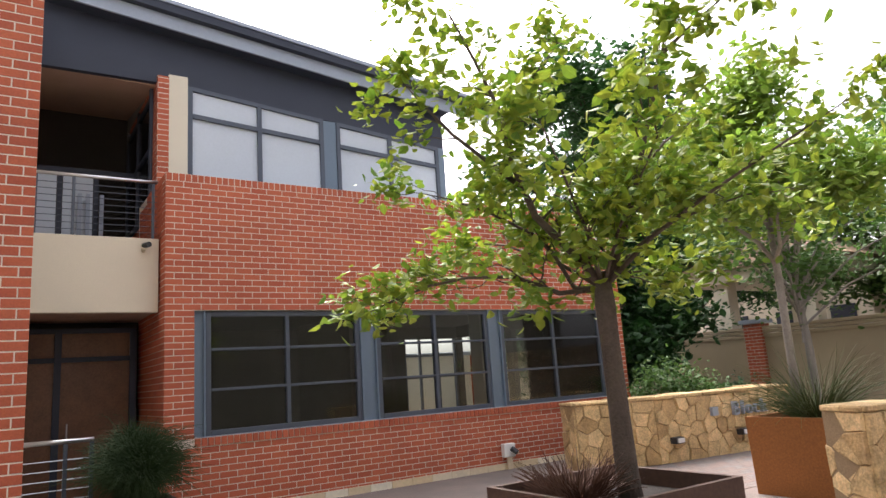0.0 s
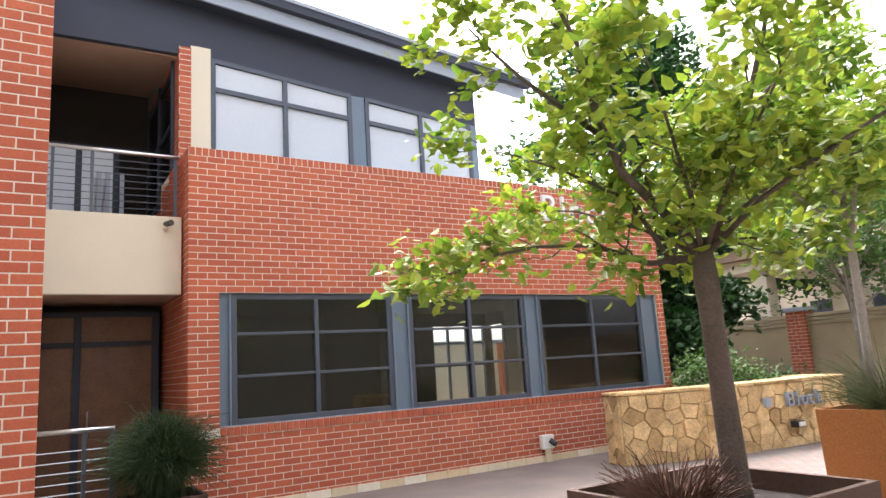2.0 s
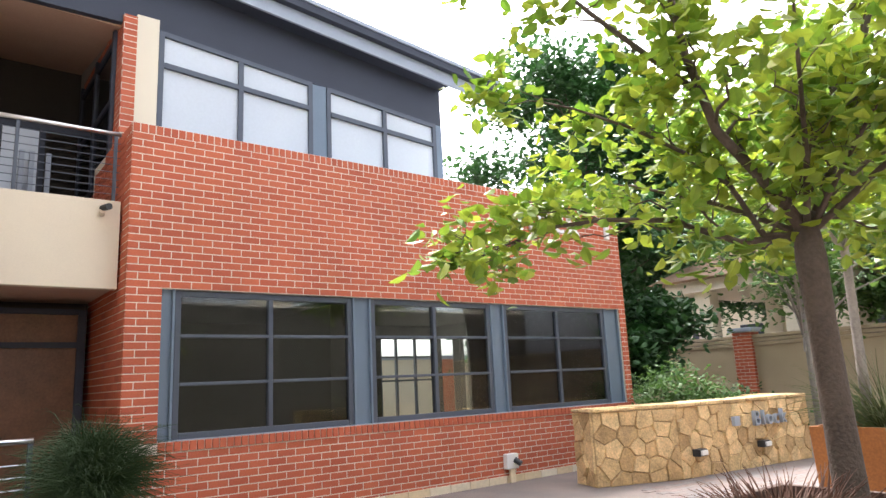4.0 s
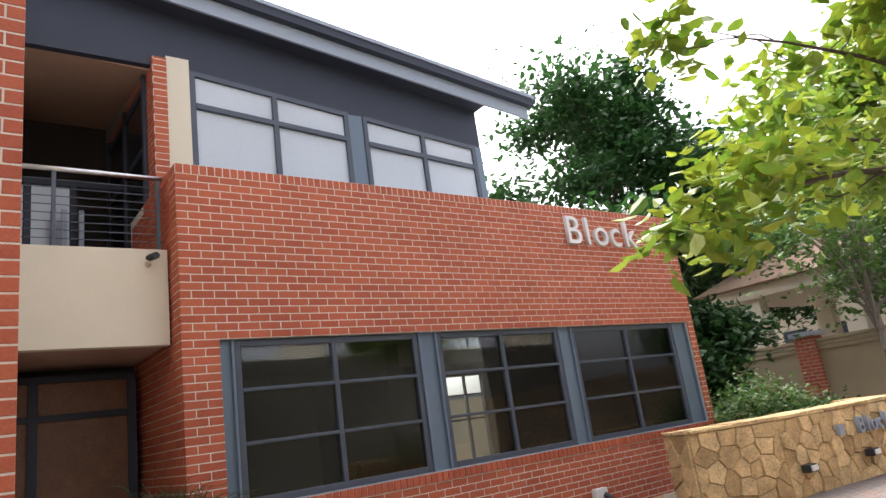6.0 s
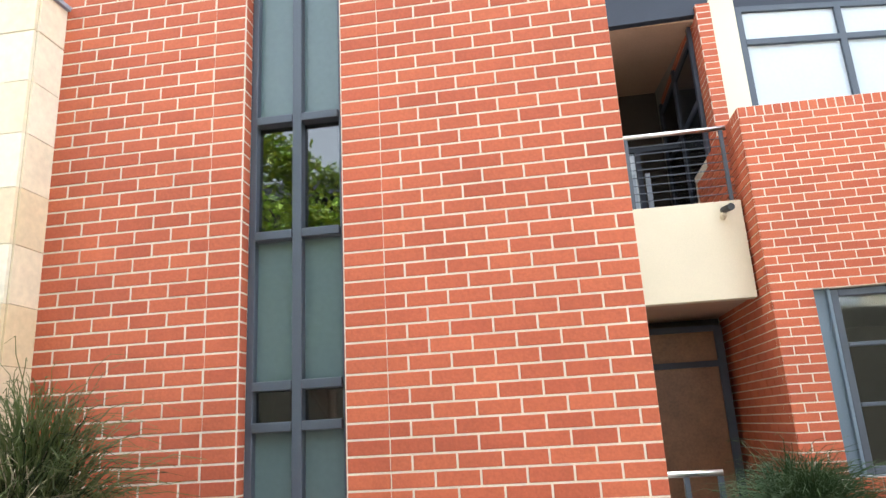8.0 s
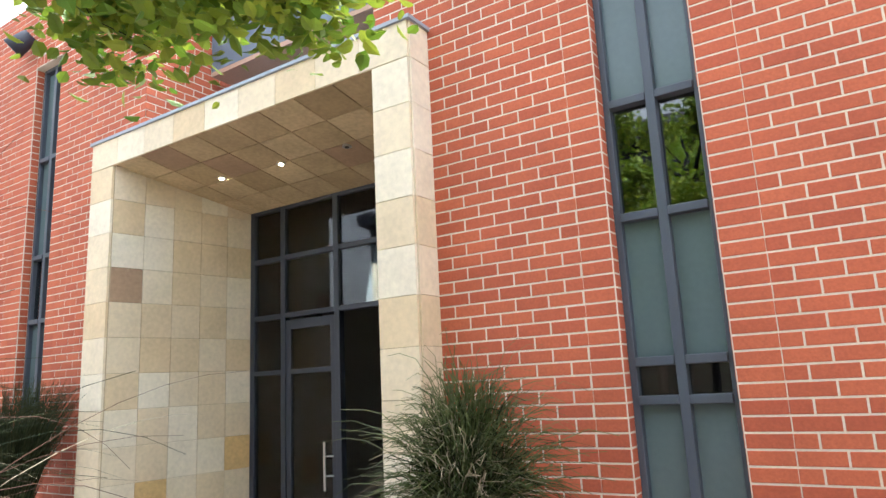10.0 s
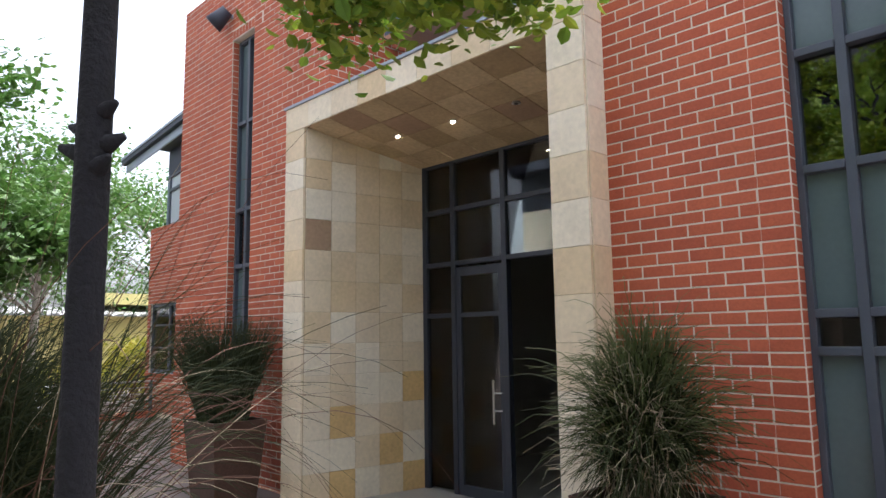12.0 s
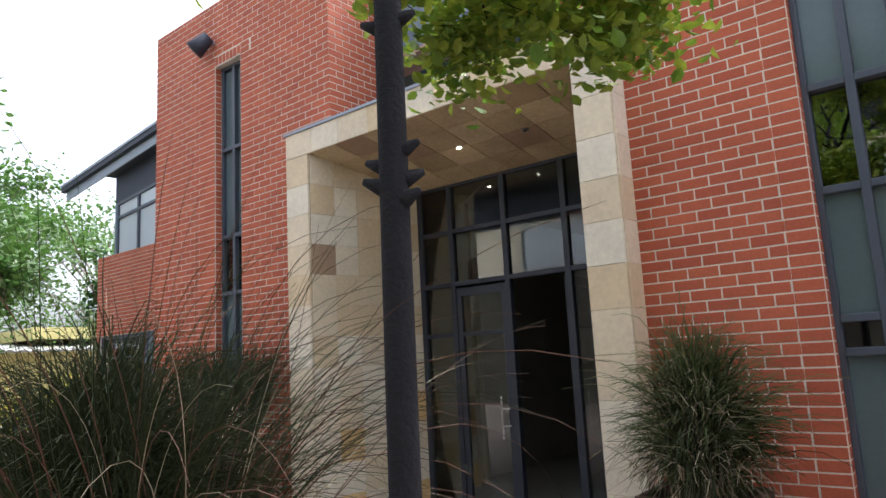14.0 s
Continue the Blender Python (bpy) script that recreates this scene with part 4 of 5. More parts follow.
def stem_mass(name, foot, centre, radii, count, mat, label, category, seed, width=0.005, base=0.15, wiggle=0.02, shell=0.55):
    """Thin wavy stems that rise from one foot and end all through an uneven rounded mass."""
    rng = random.Random(seed)
    verts, faces = [], []
    foot, centre = Vector(foot), Vector(centre)
    for _ in range(count):
        d = Vector((rng.gauss(0, 1), rng.gauss(0, 1), rng.gauss(0.25, 1))).normalized()
        k = rng.uniform(shell, 1.0) ** 0.6 * rng.uniform(0.85, 1.12)
        if rng.random() < 0.07:
            k *= rng.uniform(1.15, 1.5)
        end = centre + Vector((d.x * radii[0], d.y * radii[1], d.z * radii[2])) * k
        a = rng.uniform(0, 2 * math.pi)
        p0 = foot + Vector((math.cos(a), math.sin(a), 0)) * base * math.sqrt(rng.random())
        out = Vector((end.x - foot.x, end.y - foot.y, 0))
        top = max(end.z, centre.z) + 0.25 * radii[2]
        p1 = Vector((foot.x, foot.y, 0)) + out * 0.35 + Vector((0, 0, top))
        ring, w = None, width * rng.uniform(0.6, 1.4)
        seg = 7
        last = p0
        for i in range(seg + 1):
            t = i / seg
            p = p0 * (1 - t) ** 2 + p1 * 2 * t * (1 - t) + end * t * t
            p = p + Vector((rng.uniform(-1, 1), rng.uniform(-1, 1), rng.uniform(-1, 1))) * wiggle * t
            d = (p - last).normalized() if i else Vector((0, 0, 1))
            side = d.cross(Vector((0.31, 0.83, 0.46))).normalized()
            up = d.cross(side)
            q = w * (1 - 0.75 * t)
            now = len(verts)
            verts += [tuple(p + q * side), tuple(p - 0.5 * q * side + 0.87 * q * up), tuple(p - 0.5 * q * side - 0.87 * q * up)]
            if ring is not None:
                faces += [(ring + g, ring + (g + 1) % 3, now + (g + 1) % 3, now + g) for g in range(3)]
            ring, last = now, p
    t = thing(name, label, category, foot)
    soup("foliage", verts, faces, mat, t, kind="stuff")
    return t


def leaves(points, size, rng, flat=0.6, per=1):
    """Folded leaf shapes at random turns round the given points."""
    verts, faces = [], []
    for p in points:
        for _ in range(per):
            s = size * rng.uniform(0.6, 1.25)
            a = Vector((rng.gauss(0, 1), rng.gauss(0, 1), rng.gauss(-0.25, flat))).normalized()
            b = a.cross(Vector((rng.gauss(0, 0.4), rng.gauss(0, 0.4), 1))).normalized()
            n = a.cross(b)
            q = Vector(p)
            k = len(verts)
            lift = n * s * 0.07
            verts += [tuple(q), tuple(q + a * s * 0.22 + b * s * 0.27 + lift), tuple(q + a * s * 0.58 + b * s * 0.30 + lift), tuple(q + a * s - n * s * 0.06),
                      tuple(q + a * s * 0.58 - b * s * 0.30 + lift), tuple(q + a * s * 0.22 - b * s * 0.27 + lift), tuple(q + a * s * 0.5 - n * s * 0.02)]
            faces += [(k, k + 1, k + 2, k + 6), (k + 2, k + 3, k + 6), (k, k + 6, k + 4, k + 5), (k + 3, k + 4, k + 6)]
    return verts, faces


def grow(bm, tips, start, end, r0, r1, rng, depth, sag=0.0, wiggle=0.06, shoots=(3, 4), lowest=0.0):
    """A bent limb with side shoots; the ends and the run of thin shoots are gathered in tips."""
    start, end = Vector(start), Vector(end)
    ln = (end - start).length
    n = 6
    pts, p = [], start
    for i in range(n + 1):
        s = i / n
        q = start.lerp(end, s) + Vector((rng.uniform(-1, 1), rng.uniform(-1, 1), rng.uniform(-1, 1))) * wiggle * ln * math.sin(math.pi * s)
        q.z += sag * ln * math.sin(math.pi * s)
        pts.append(q)
    tube(bm, pts, [r0 + (r1 - r0) * i / n for i in range(n + 1)], 6 if r0 > 0.01 else 4)
    if depth <= 1:
        tips += [(q, depth) for q in pts[2:]]
    if depth > 0:
        for _ in range(rng.randint(*shoots)):
            s = rng.uniform(0.3, 1.0)
            k = min(n - 1, int(s * n))
            q = pts[k].lerp(pts[k + 1], s * n - k)
            d = (end - start).normalized()
            d = (d + Vector((rng.gauss(0, 0.65), rng.gauss(0, 0.65), rng.gauss(0.12, 0.45)))).normalized()
            r = (r0 + (r1 - r0) * s) * 0.6
            tip = q + d * ln * rng.uniform(0.35, 0.6)
            tip.z = max(tip.z, lowest)
            grow(bm, tips, q, tip, r, r * 0.35, rng, depth - 1, rng.uniform(-0.05, 0.1), wiggle, shoots, lowest)


def tree(name, label, trunk, radii, limbs, leaf, size, per, bark, seed, depth=2, scatter=0.10, shoots=(3, 4), knots=(), lowest=0.0):
    rng = random.Random(seed)
    t = thing(name, label, "tree", trunk[0])
    bm = bmesh.new()
    tube(bm, trunk, radii, 14)
    for z, ang in knots:
        i = max(k for k in range(len(trunk) - 1) if trunk[k][2] <= z)
        s = (z - trunk[i][2]) / (trunk[i + 1][2] - trunk[i][2])
        p, r = Vector(trunk[i]).lerp(Vector(trunk[i + 1]), s), radii[i]
        d = Vector((math.cos(ang), math.sin(ang), 0.35))
        tube(bm, [p, p + d * r * 1.0, p + d * r * 1.9], [r * 0.75, r * 0.5, r * 0.2], 8)
    part("trunk", bm, bark, t, smooth=True)
    tips = []
    for start, end, r0, r1, sag in limbs:
        bm = bmesh.new()
        grow(bm, tips, start, end, r0, r1, rng, depth, sag, shoots=shoots, lowest=lowest)
        part("limb", bm, bark, t, smooth=True)
    pts = []
    for q, d in tips:
        for _ in range(per if d == 0 else max(1, per // 3)):
            pts.append(q + Vector((rng.gauss(0, scatter), rng.gauss(0, scatter), rng.gauss(0, scatter))))
    v, f = leaves(pts, size, rng)
    soup("crown", v, f, leaf, t, kind="stuff")
    return t


def far_tree(name, label, foot, height, width, leaf, size, count, bark, seed, low=0.35, trunk_r=0.16):
    """A tree farther off: trunk, limbs and clumps of leaves with gaps between them."""
    rng = random.Random(seed)
    t = thing(name, label, "tree", foot)
    f0 = Vector(foot)
    bm = bmesh.new()
    tube(bm, [f0, f0 + Vector((0.1, 0.05, height * 0.3)), f0 + Vector((0.0, 0.15, height * 0.75))], [trunk_r, trunk_r * 0.75, trunk_r * 0.25], 10)
    part("trunk", bm, bark, t, smooth=True)
    pts = []
    bm = bmesh.new()
    clumps = []
    for _ in range(34):
        a, s = rng.uniform(0, 2 * math.pi), rng.uniform(low, 1.0)
        r = width / 2 * math.sqrt(rng.random()) * (1.15 - 0.75 * abs(s - (low + 0.45 * (1 - low))) / (1 - low))
        c = f0 + Vector((r * math.cos(a), r * math.sin(a), height * s))
        clumps.append(c)
        tube(bm, [f0 + Vector((0, 0.1, height * s * 0.62)), f0.lerp(c, 0.5) + Vector((0, 0, height * s * 0.38)), c], [trunk_r * 0.3, trunk_r * 0.2, 0.015], 5)
    part("branchwork", bm, bark, t)
    for c in clumps:
        k = width * rng.uniform(0.07, 0.13)
        for _ in range(count // len(clumps)):
            pts.append(c + Vector((rng.gauss(0, k), rng.gauss(0, k), rng.gauss(0, k * 0.6))))
    v, f = leaves(pts, size, rng)
    soup("crown", v, f, leaf, t, kind="stuff")
    return t


def bush(name, label, centre, radius, leaf, size, count, seed, flat=0.8):
    rng = random.Random(seed)
    t = thing(name, label, "bush", (centre[0], centre[1], 0))
    bm = bmesh.new()
    pts = []
    for _ in range(26):
        d = Vector((rng.gauss(0, 1), rng.gauss(0, 1), abs(rng.gauss(0.3, 0.7)))).normalized() * radius * rng.uniform(0.5, 1.0)
        d.z *= flat
        c = Vector((centre[0], centre[1], max(0.1, centre[2] - radius * 0.6))) + d
        tube(bm, [(centre[0], centre[1], 0), ((centre[0] + c.x) / 2, (centre[1] + c.y) / 2, c.z * 0.55), c], [0.02, 0.014, 0.005], 5)
        for _ in range(count // 26):
            pts.append(c + Vector((rng.gauss(0, 1), rng.gauss(0, 1), rng.gauss(0, 0.7))) * radius * 0.2)
    part("branchwork", bm, M_TWIG, t)
    v, f = leaves(pts, size, rng)
    soup("foliage", v, f, leaf, t, kind="stuff")
    return t


# courtyard tree with wide low limbs; each limb is a bent run of (aside, ahead, up) steps from the fork
FORK = Vector((3.36, 3.30, 2.05))
ASIDE, AHEAD = Vector((0.84, -0.54, 0)), Vector((0.54, 0.84, 0))
BOUGHS = [
    (0.024, [(-0.25, 0.10, 0.00), (-0.50, 0.24, 0.14), (-0.80, 0.28, 0.16), (-1.05, 0.18, 0.11), (-1.28, 0.15, 0.03), (-1.5, 0.16, -0.06)]),
    (0.022, [(-0.16, 0.06, 0.02), (-0.27, 0.08, 0.25), (-0.38, 0.12, 0.39), (-0.66, 0.18, 0.57), (-0.90, 0.22, 0.68), (-1.08, 0.25, 0.74)]),
    (0.040, [(-0.10, -0.02, 0.15), (-0.38, -0.06, 0.46), (-0.50, -0.10, 0.80), (-0.55, -0.12, 1.13), (-0.68, -0.15, 1.45), (-0.82, -0.2, 1.75)]),
    (0.018, [(-0.55, -0.10, 1.0), (-0.42, 0.05, 1.25), (-0.24, 0.15, 1.5), (-0.05, 0.25, 1.75)]),
    (0.036, [(0.08, -0.02, 0.15), (0.20, -0.08, 0.48), (0.29, -0.12, 0.78), (0.39, -0.18, 1.13), (0.48, -0.22, 1.45), (0.52, -0.3, 1.85)]),
    (0.020, [(0.45, -0.2, 1.38), (0.70, -0.2, 1.60), (1.0, -0.25, 1.82)]),
    (0.020, [(0.18, 0.05, 0.20), (0.46, 0.12, 0.39), (0.78, 0.18, 0.50), (1.06, 0.22, 0.58), (1.35, 0.25, 0.60)]),
    (0.022, [(0.25, -0.2, 0.25), (0.55, -0.45, 0.45), (0.95, -0.60, 0.68), (1.25, -0.7, 0.85)]),
    (0.022, [(0.05, 0.3, 0.20), (0.15, 0.65, 0.42), (0.22, 0.98, 0.60)]),
    (0.020, [(-0.2, 0.3, 0.22), (-0.5, 0.62, 0.42), (-0.75, 0.85, 0.50)]),
    (0.020, [(-0.12, -0.25, 0.30), (-0.3, -0.55, 0.62), (-0.45, -0.8, 0.85)]),
    (0.020, [(-0.45, -0.05, 0.65), (-0.85, 0.02, 1.05), (-1.02, 0.12, 1.3), (-1.15, 0.18, 1.5)]),
    (0.020, [(0.30, 0.1, 0.70), (0.6, 0.3, 1.0), (0.95, 0.45, 1.25)]),
    (0.016, [(0.12, 0.1, 0.10), (0.4, 0.2, 0.12), (0.75, 0.25, 0.14)]),
    (0.016, [(0.05, -0.3, 0.3), (0.25, -0.55, 0.75), (0.2, -0.65, 1.2)]),
]


def bent_limb(bm, tips, pts, r0, rng, lowest):
    """A limb through the given points, with leafy side shoots along its outer part."""
    n = len(pts)
    tube(bm, pts, [r0 * 0.78 * (1 - 0.82 * i / (n - 1)) for i in range(n)], 8)
    for i in range(1, n):
        d = (pts[i] - pts[i - 1]).normalized()
        ln = (pts[-1] - pts[0]).length
        for _ in range(3 if i > 1 else 1):
            s = rng.random()
            q = pts[i - 1].lerp(pts[i], s)
            v = (d * 0.7 + Vector((rng.gauss(0, 0.6), rng.gauss(0, 0.6), rng.gauss(0.08, 0.42)))).normalized()
            tip = q + v * rng.uniform(0.16, 0.42) * min(1.2, 0.5 + 0.4 * ln)
            tip.z = max(tip.z, lowest)
            r = max(0.003, r0 * (1 - 0.82 * (i - 1 + s) / (n - 1)) * 0.35)
            grow(bm, tips, q, tip, r, 0.002, rng, 1, rng.uniform(-0.04, 0.1), 0.07, (2, 3), lowest)
    tips.append((pts[-1], 0))


def courtyard_tree():
    rng = random.Random(11)
    t = thing("courtyard_tree", "young bright green tree with a brown trunk in a planter", "tree", (3.385, 3.29, 0.75))
    bm = bmesh.new()
    tube(bm, [(3.385, 3.29, 0.74), (3.38, 3.292, 0.95), (3.372, 3.295, 1.3), (3.365, 3.298, 1.7), FORK - Vector((0, 0, 0.1)), FORK + Vector((0.0, 0.0, 0.1))],
         [0.082, 0.066, 0.060, 0.056, 0.062, 0.045], 16)
    part("trunk", bm, M_BARK, t, smooth=True)
    tips = []
    for r0, steps in BOUGHS:
        pts = [FORK + a * ASIDE + b * AHEAD + Vector((0, 0, c)) for a, b, c in steps]
        if steps[0][2] < 0.5:
            pts.insert(0, FORK.copy())
        bm = bmesh.new()
        bent_limb(bm, tips, pts, r0, rng, 1.93)
        part("limb", bm, M_BARK, t, smooth=True)
    pts = []
    for q, d in tips:
        thin = 0.8 if q.z > 3.0 else 0.85
        for _ in range(4 if d == 0 else 2):
            if rng.random() < thin:
                pts.append(q + Vector((rng.gauss(0, 0.06), rng.gauss(0, 0.06), rng.gauss(0, 0.05))))
    v, f = leaves(pts, 0.080, rng)
    soup("crown", v, f, M_LEAF, t, kind="stuff")


courtyard_tree()

# slim tree by the entrance, with pruned stubs; shade painted into its bark
tree("entrance_tree", "slim tree with shade-toned trunk, pruned stubs and hanging leafy boughs",
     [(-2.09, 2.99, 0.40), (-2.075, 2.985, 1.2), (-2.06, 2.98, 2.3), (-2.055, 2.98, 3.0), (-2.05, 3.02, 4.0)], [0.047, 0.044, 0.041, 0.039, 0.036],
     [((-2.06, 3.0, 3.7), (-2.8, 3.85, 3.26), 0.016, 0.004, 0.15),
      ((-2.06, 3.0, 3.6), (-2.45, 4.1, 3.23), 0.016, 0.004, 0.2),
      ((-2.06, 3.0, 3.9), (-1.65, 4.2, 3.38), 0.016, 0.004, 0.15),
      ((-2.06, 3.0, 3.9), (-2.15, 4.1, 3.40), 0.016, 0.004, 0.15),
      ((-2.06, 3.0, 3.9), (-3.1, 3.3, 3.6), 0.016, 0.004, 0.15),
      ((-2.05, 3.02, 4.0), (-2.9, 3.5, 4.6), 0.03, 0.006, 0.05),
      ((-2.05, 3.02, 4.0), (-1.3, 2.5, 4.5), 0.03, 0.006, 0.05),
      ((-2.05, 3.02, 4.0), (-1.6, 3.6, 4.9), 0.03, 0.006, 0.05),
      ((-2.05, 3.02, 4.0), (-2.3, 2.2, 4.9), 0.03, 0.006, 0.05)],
     M_LEAF, 0.074, 22, material("shaded_bark", (0.009, 0.009, 0.012), 1.0, 0, 0.3, 9, 60, 0.7, 0.01), 5, scatter=0.10,
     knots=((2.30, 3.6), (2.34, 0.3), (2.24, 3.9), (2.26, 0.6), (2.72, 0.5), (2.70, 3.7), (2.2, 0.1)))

# slim grey tree in the far planter
tree("planter_tree", "slim grey-trunked tree with yellow-green leaves in a planter",
     [(8.35, 5.08, 0.75), (8.3, 5.05, 1.6), (8.22, 5.0, 2.6), (8.2, 5.0, 3.2)], [0.06, 0.05, 0.045, 0.035],
     [((8.2, 5.0, 2.7), (7.3, 5.7, 3.6), 0.03, 0.008, 0.1), ((8.2, 5.0, 2.8), (8.9, 4.2, 3.6), 0.03, 0.008, 0.1), ((8.2, 5.0, 3.1), (8.0, 5.6, 4.3), 0.03, 0.008, 0.0),
      ((8.2, 5.0, 3.1), (8.6, 4.7, 4.6), 0.03, 0.008, 0.0), ((8.2, 5.0, 2.8), (9.0, 5.6, 3.7), 0.03, 0.008, 0.08), ((8.2, 5.0, 2.7), (7.6, 4.3, 3.4), 0.03, 0.008, 0.08)],
     M_LEAFY, 0.12, 22, M_BARKG, 21, scatter=0.20)

blades("planter_grass", (8.3, 4.85, 0.77), 420, 0.95, 0.75, M_REED, "tufted grey-green grass in the rusty planter", 0.5, 0.006, 4)
blades("planter_shrub", (3.08, 3.42, 0.83), 420, 0.30, 0.8, M_RUSSET, "low dry brown shrub at the tree's foot", 0.2, 0.006, 9)
stem_mass("pot_bush", (-2.47, 6.25, 0.73), (-2.40, 6.15, 1.34), (0.70, 0.52, 0.62), 1000, M_REED, "wispy grey-green bush spilling over its pot", "bush", 14, 0.0055, 0.2, 0.03)
# the shade inside the bush is painted as a core of darker stems
stem_mass("pot_bush_core", (-2.47, 6.25, 0.73), (-2.42, 6.12, 1.14), (0.58, 0.45, 0.60), 1300, M_REEDD, "inner stems of the wispy bush, near-black for the shade between them", "bush", 44, 0.0065, 0.2, 0.03, 0.3)
stem_mass("pot_bush_dry", (-2.45, 6.2, 0.73), (-2.42, 6.0, 1.10), (0.58, 0.42, 0.56), 190, M_DRY, "dry pale stems hanging through the bush", "bush", 15, 0.0045, 0.2, 0.05, 0.7)
blades("pot_reeds", (-7.73, 6.2, 0.80), 2200, 1.18, 0.30, M_REEDD, "dense dark green fan of reeds in a pot", 0.06, 0.006, 16, base=0.26, upright=0.0)
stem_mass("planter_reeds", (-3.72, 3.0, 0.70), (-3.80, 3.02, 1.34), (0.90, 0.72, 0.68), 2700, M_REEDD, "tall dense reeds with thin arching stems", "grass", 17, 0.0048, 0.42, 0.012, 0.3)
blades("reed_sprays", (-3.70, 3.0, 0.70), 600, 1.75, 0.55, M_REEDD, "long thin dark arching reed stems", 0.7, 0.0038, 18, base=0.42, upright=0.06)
blades("reed_sprays", (-3.55, 3.05, 0.70), 90, 2.2, 0.55, M_RUSSET, "very long thin russet arching reed stems", 0.9, 0.0036, 28, base=0.38, upright=0.12)
blades("reed_sprays", (-3.6, 3.0, 0.70), 60, 1.9, 0.7, M_DRY, "thin pale dry stems among the reeds", 1.0, 0.003, 29, base=0.4, upright=0.12)
stem_mass("round_bush", (1.58, 8.3, 0.45), (1.60, 8.28, 0.88), (0.64, 0.58, 0.48), 3000, M_FEATHER, "rounded dark green feathery bush", "bush", 19, 0.0048, 0.2, 0.03, 0.45)
bush("garden_bush", "bright green garden bush behind the stone wall", (11.6, 9.6, 1.25), 1.1, M_LEAFM, 0.09, 5200, 31)
bush("garden_bush", "low green garden bush behind the stone wall", (13.2, 9.2, 0.9), 0.9, M_LEAFD, 0.09, 3600, 32)
bush("gold_bush", "yellow-leaved bush by the low building", (-19.5, 9.8, 1.5), 1.5, M_GOLD, 0.13, 5200, 33)
bush("gold_bush", "yellow-leaved bush by the low building", (-21.5, 8.6, 1.1), 1.1, M_GOLD, 0.13, 3600, 34)

# ---- boundary, carport and far trees on the east side ----
BX = 17.5
bwall = thing("boundary_wall", "weathered cream plastered boundary wall with banded top, toned down for tree shade", "wall", (BX, 10, 0), kind="structure")
for a, b in ((-14.0, 11.0), (11.5, 30.0)):
    boxpart("panel", (BX, a, 0, BX + 0.22, b, 2.08), M_WALLCREAM, bwall)
    for i in range(3):
        boxpart("band", (BX - 0.04 - 0.015 * i, a, 2.083 + 0.1 * i, BX + 0.24, b, 2.083 + 0.1 * i + 0.085), M_WALLCREAM, bwall, bevel=0.01)
nwall = thing("garden_wall_north", "cream plastered garden wall behind the wing", "wall", (11, 20, 0), kind="structure")
boxpart("panel", (5.0, 20.0, 0, 17.4, 20.2, 2.3), M_CREAM, nwall)
boxpart("coping", (4.95, 19.95, 2.3, 17.4, 20.25, 2.42), M_FASCIA, nwall, bevel=0.01)
for x in (10.4, 14.2):
    boxpart("pier", (x, 19.86, 0, x + 0.45, 19.99, 2.29), M_BRICK, nwall)
pier = thing("wall_pier", "dark red brick pier with a flat cap in the boundary wall", "pier", (BX, 11.25, 0), kind="structure")
boxpart("core", (BX - 0.12, 11.0, 0, BX + 0.3, 11.5, 2.45), M_MORTAR, pier)
boxpart("cap", (BX - 0.2, 10.92, 2.451, BX + 0.38, 11.58, 2.56), M_FASCIA, pier, bevel=0.01)
lay(pier, rows_of(0, 0.5, 0, 2.44, []), (BX - 0.12, 11.5), -90, (0, 0.5, 0, 3))
lay(pier, rows_of(0, 0.42, 0, 2.44, []), (BX - 0.12, 11.0), 0)
carport = thing("carport", "open carport with cream brick columns and a tiled roof", "carport", (21, 14, 0), kind="structure")
for x, y in ((19.6, 13.3), (19.6, 10.6), (24.0, 13.3), (24, 10.6)):
    bm = bmesh.new()
    box(bm, x + 0.012, y + 0.012, 0, x + 0.488, y + 0.488, 3.9)
    for k in range(22):
        box(bm, x, y, 0.004 + 0.177 * k, x + 0.5, y + 0.5, 0.165 + 0.177 * k)
    part("column", bm, M_CREAM, carport, "cream brick column")
boxpart("beam", (19.3, 10.0, 3.9, 25, 14.6, 4.25), M_CREAM, carport)
bm = bmesh.new()
prism(bm, [(18.9, 9.6, 4.255), (25.4, 9.6, 4.255), (25.4, 15.0, 4.255), (18.9, 15.0, 4.255)], [(20.5, 11.6, 5.3), (24, 11.6, 5.3), (24, 13, 5.3), (20.5, 13, 5.3)])
part("roof", bm, M_ROOF, carport)
house = thing("far_house", "pale cream house with dark windows beyond the wall", "house", (34, 12, 0))
boxpart("wall", (32, 3, 0, 42, 26, 5.2), M_CREAM, house)
boxpart("roof", (31.5, 2.5, 5.21, 42.5, 26.5, 5.7), M_ROOF, house)
for y in (5, 7.6, 10.2, 12.8, 15.4, 18, 20.6):
    win = boxpart("window", (31.93, y, 1.9, 31.995, y + 1.1, 3.6), M_NAVY, house)
for args in (((19.3, 17.4, 0), 13.2, 6.6, M_LEAFD, 41), ((24.5, 18.5, 0), 11.0, 9.0, M_LEAFD, 42), ((13.9, 13.6, 0), 5.6, 4.4, M_LEAFD, 43), ((25.0, 9.0, 0), 8.5, 6.5, M_LEAFM, 44),
             ((21.5, 5.5, 0), 8.0, 6.0, M_LEAFM, 45), ((27.0, 1.5, 0), 9.0, 7.0, M_LEAFD, 46)):
    far_tree("garden_tree", "broad dark green tree beyond the courtyard", args[0], args[1], args[2], args[3], 0.27 if args[4] in (41, 42) else 0.22, 22000, M_BARK, args[4], 0.4 if args[4] != 43 else 0.25)
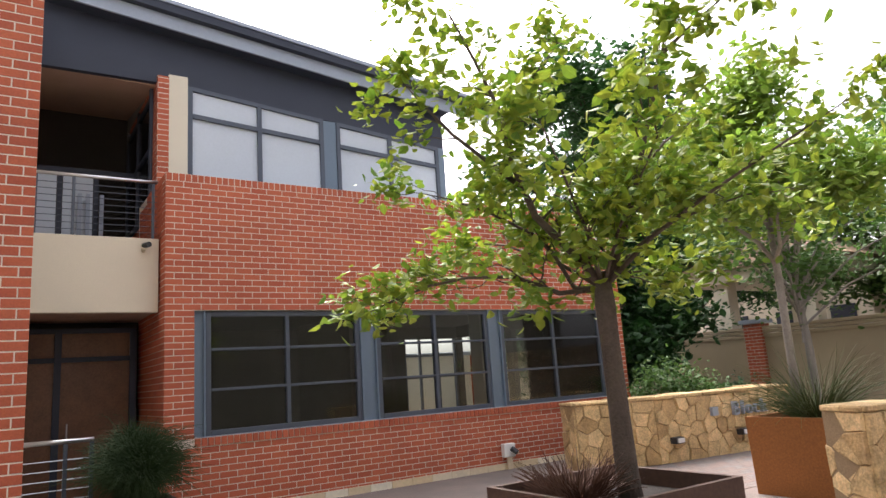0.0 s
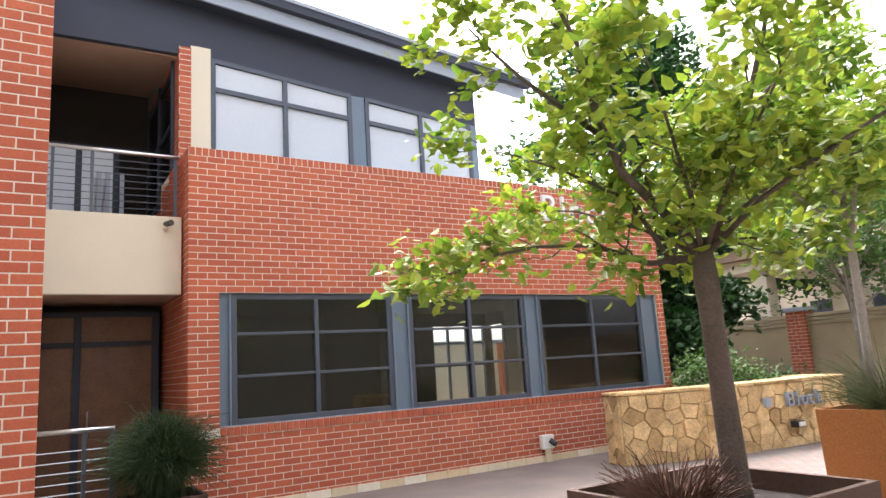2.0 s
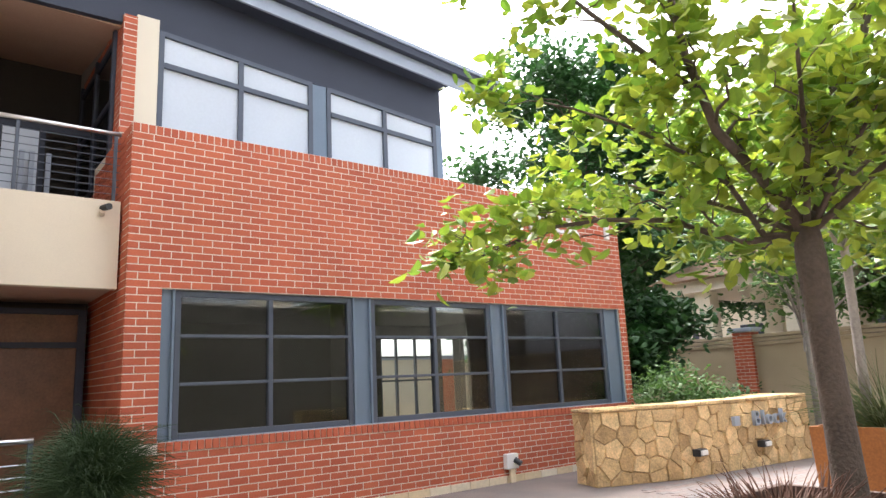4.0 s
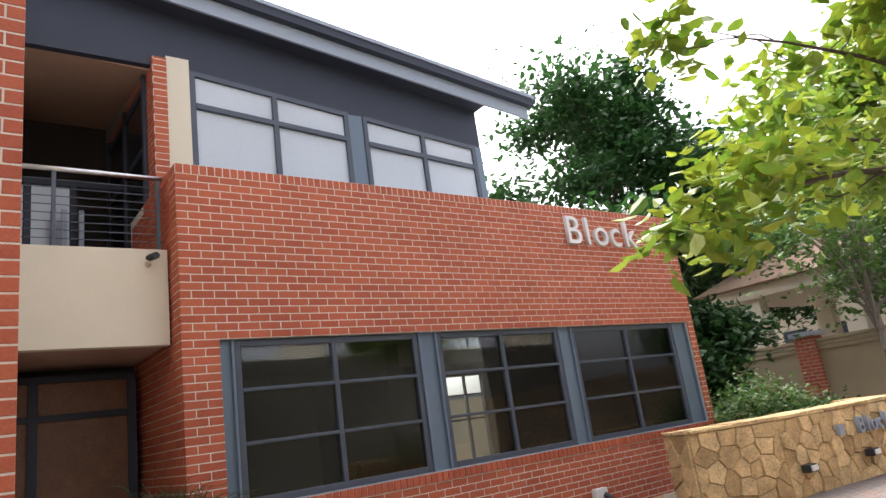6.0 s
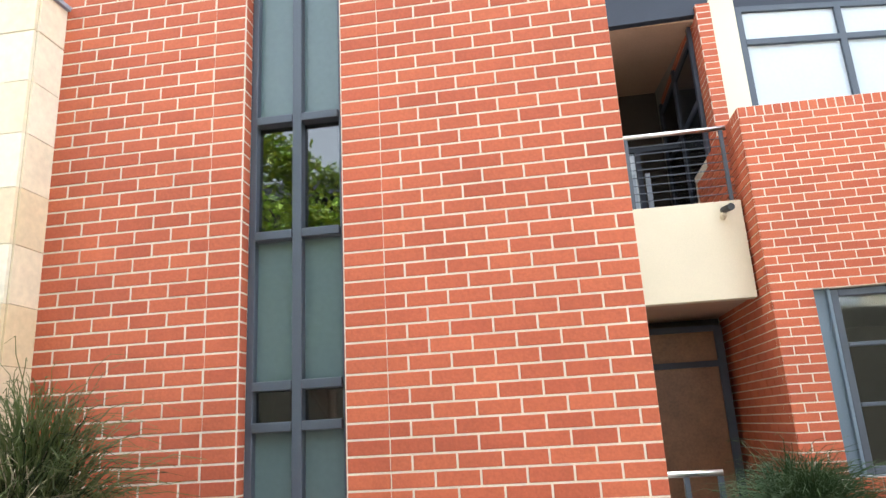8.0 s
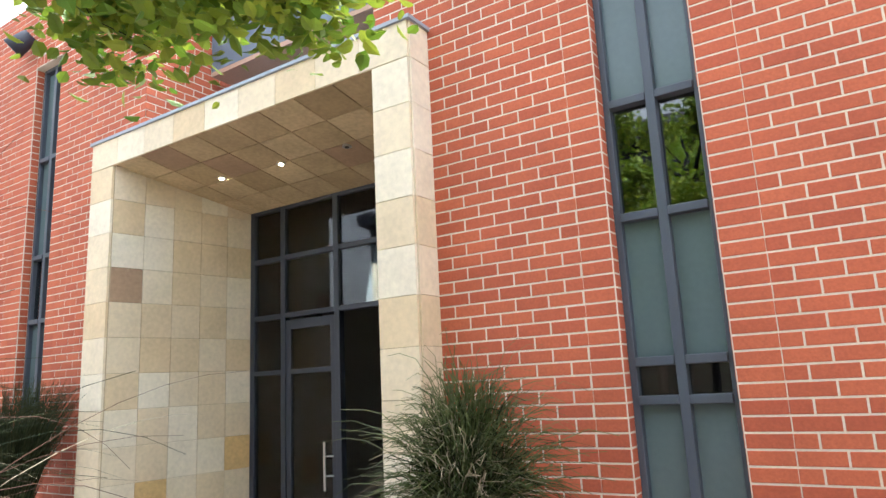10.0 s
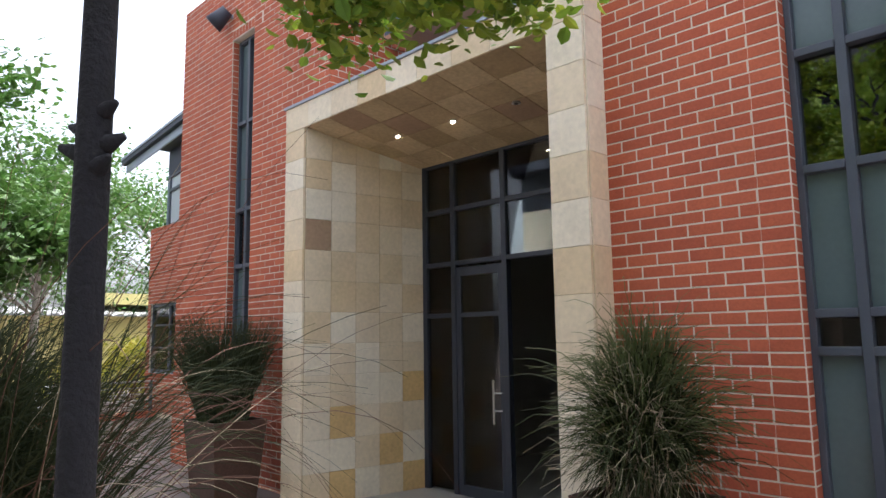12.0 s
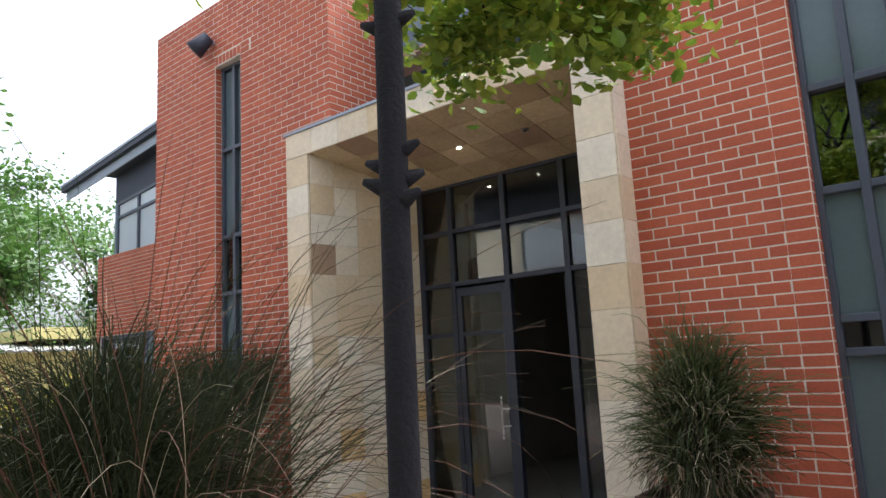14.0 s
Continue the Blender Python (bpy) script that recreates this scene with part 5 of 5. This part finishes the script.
far_tree("wall_tree", "slender grey-trunked tree before the boundary wall", (15.4, 8.7, 0), 6.0, 4.6, M_LEAFM, 0.16, 6500, M_BARKG, 47, 0.45, 0.11)

# ---- west side: low building, railing and trees ----
low = thing("low_building", "low yellow plastered building with a corrugated tin roof", "house", (-30, 12, 0))
boxpart("wall", (-34, 3, 0, -28, 24, 2.75), M_OLIVE, low)
boxpart("parapet", (-33.5, 12, 3.3, -29.5, 16, 3.75), M_OLIVE, low)
verts, faces = [], []
n = 150
for i in range(n + 1):
    y = 2.5 + 22 * i / n
    z = 0.05 * math.sin(i * math.pi / 1.5)
    verts += [(-27.4, y, 2.8 + z), (-33.5, y, 3.3 + z)]
for i in range(n):
    faces.append((2 * i, 2 * i + 1, 2 * i + 3, 2 * i + 2))
soup("roof", verts, faces, M_TIN, low)
wrail = thing("west_railing", "long low steel railing on a brick kerb", "railing", (-17, 7.5, 0))
boxpart("kerb", (-17.15, -2, 0, -16.9, 9.4, 0.14), M_BRICK, wrail, bevel=0.01)
for i in range(7):
    boxpart("post", (-17.06, -1.8 + 1.8 * i, 0.14, -17.0, -1.74 + 1.8 * i, 0.86), M_STEEL, wrail)
for i in range(5):
    bm = bmesh.new()
    tube(bm, [(-17.03, -1.9, 0.26 + 0.145 * i), (-17.03, 9.3, 0.26 + 0.145 * i)], [0.013 if i < 4 else 0.026] * 2, 8)
    part("rail_bar" if i < 4 else "handrail", bm, M_CHROME, wrail)
for foot, h, w, m, s in (((-24.5, 8.2, 0), 8.0, 6.5, M_LEAFM, 51), ((-33, 16, 0), 9, 9, M_LEAFM, 52), ((-38, 9.5, 0), 10, 9, M_LEAFM, 53), ((-16.0, 4.6, 0), 6.8, 4.2, M_LEAFM, 54), ((-22.5, 13.5, 0), 6, 3.5, M_LEAFD, 55)):
    far_tree("street_tree", "airy green tree beyond the courtyard", foot, h, w, m, 0.19, 11000, M_BARKG, s, 0.4)

# ---- the building across the court closes the place behind the walk ----
OY = -5.8
# lower storey is toned dark only to darken reflections in the windows
slab("wall_opposite", -16, 24, 0, 4.6, 0.3, (8, OY), 180, [], M_OPPOSITE, "wall across the courtyard, toned dark for the window reflections")
tagged(boxpart("wall_opposite_upper", (-16.5, OY - 0.9, 4.6, 24.5, OY - 0.6, 6.5), M_CREAM), "cream upper wall across the courtyard", "wall", kind="structure")
tagged(boxpart("roof_opposite_ledge", (-16.5, OY - 0.6, 4.45, 24.5, OY - 0.31, 4.6), M_FASCIA), "ledge across the courtyard", "roof", kind="structure")
tagged(boxpart("wall_opposite_board", (-16.5, OY - 0.9, 6.5, 24.5, OY - 0.55, 7.8), M_NAVY), "dark board under the eave across the courtyard", "wall", kind="structure")
tagged(boxpart("eave_opposite", (-16.5, OY - 1.2, 7.8, 24.5, OY + 0.2, 8.25), M_NAVY), "dark eave across the courtyard", "roof", kind="structure")
for i in range(7):
    x = -14.0 + 5.2 * i
    ow = thing("window_opposite", "pale upper window across the courtyard", "window", (x, OY - 0.58, 4.7), "opposite windows", "structure")
    boxpart("pane", (x, OY - 0.59, 4.75, x + 3.4, OY - 0.57, 6.3), M_PALEPANE, ow)
    for c in (x, x + 1.7, x + 3.35):
        boxpart("mullion", (c, OY - 0.565, 4.75, c + 0.07, OY - 0.52, 6.3), M_STEEL, ow)
far_tree("court_tree", "bright green tree across the courtyard", (-4.4, -2.9, 0), 6.8, 4.4, M_LEAFY, 0.2, 5200, M_BARK, 61, 0.45, 0.12)

# ---- single pavers before the stone wall, then all bricks ----
paver = bpy.data.meshes.new("paver")
pv, pf = brick_shape(0.205, 0.10)
paver.from_pydata([(a, h, d * 0.8) for a, d, h in pv], [], [q[::-1] for q in pf])
paver.materials.append(M_PAVER)
paving = thing("paving", "grey and reddish brick pavers before the stone wall", "paving", (9, 6.8, 0), kind="structure")
for i in range(15):
    for k in range(20):
        ob = new("paver", paver)
        ob.parent = paving
        ob.matrix_basis = pose(-0.9 + 0.212 * i + 0.106 * (k % 2), -1.0 + 0.107 * k, 0.004)
lay_all()
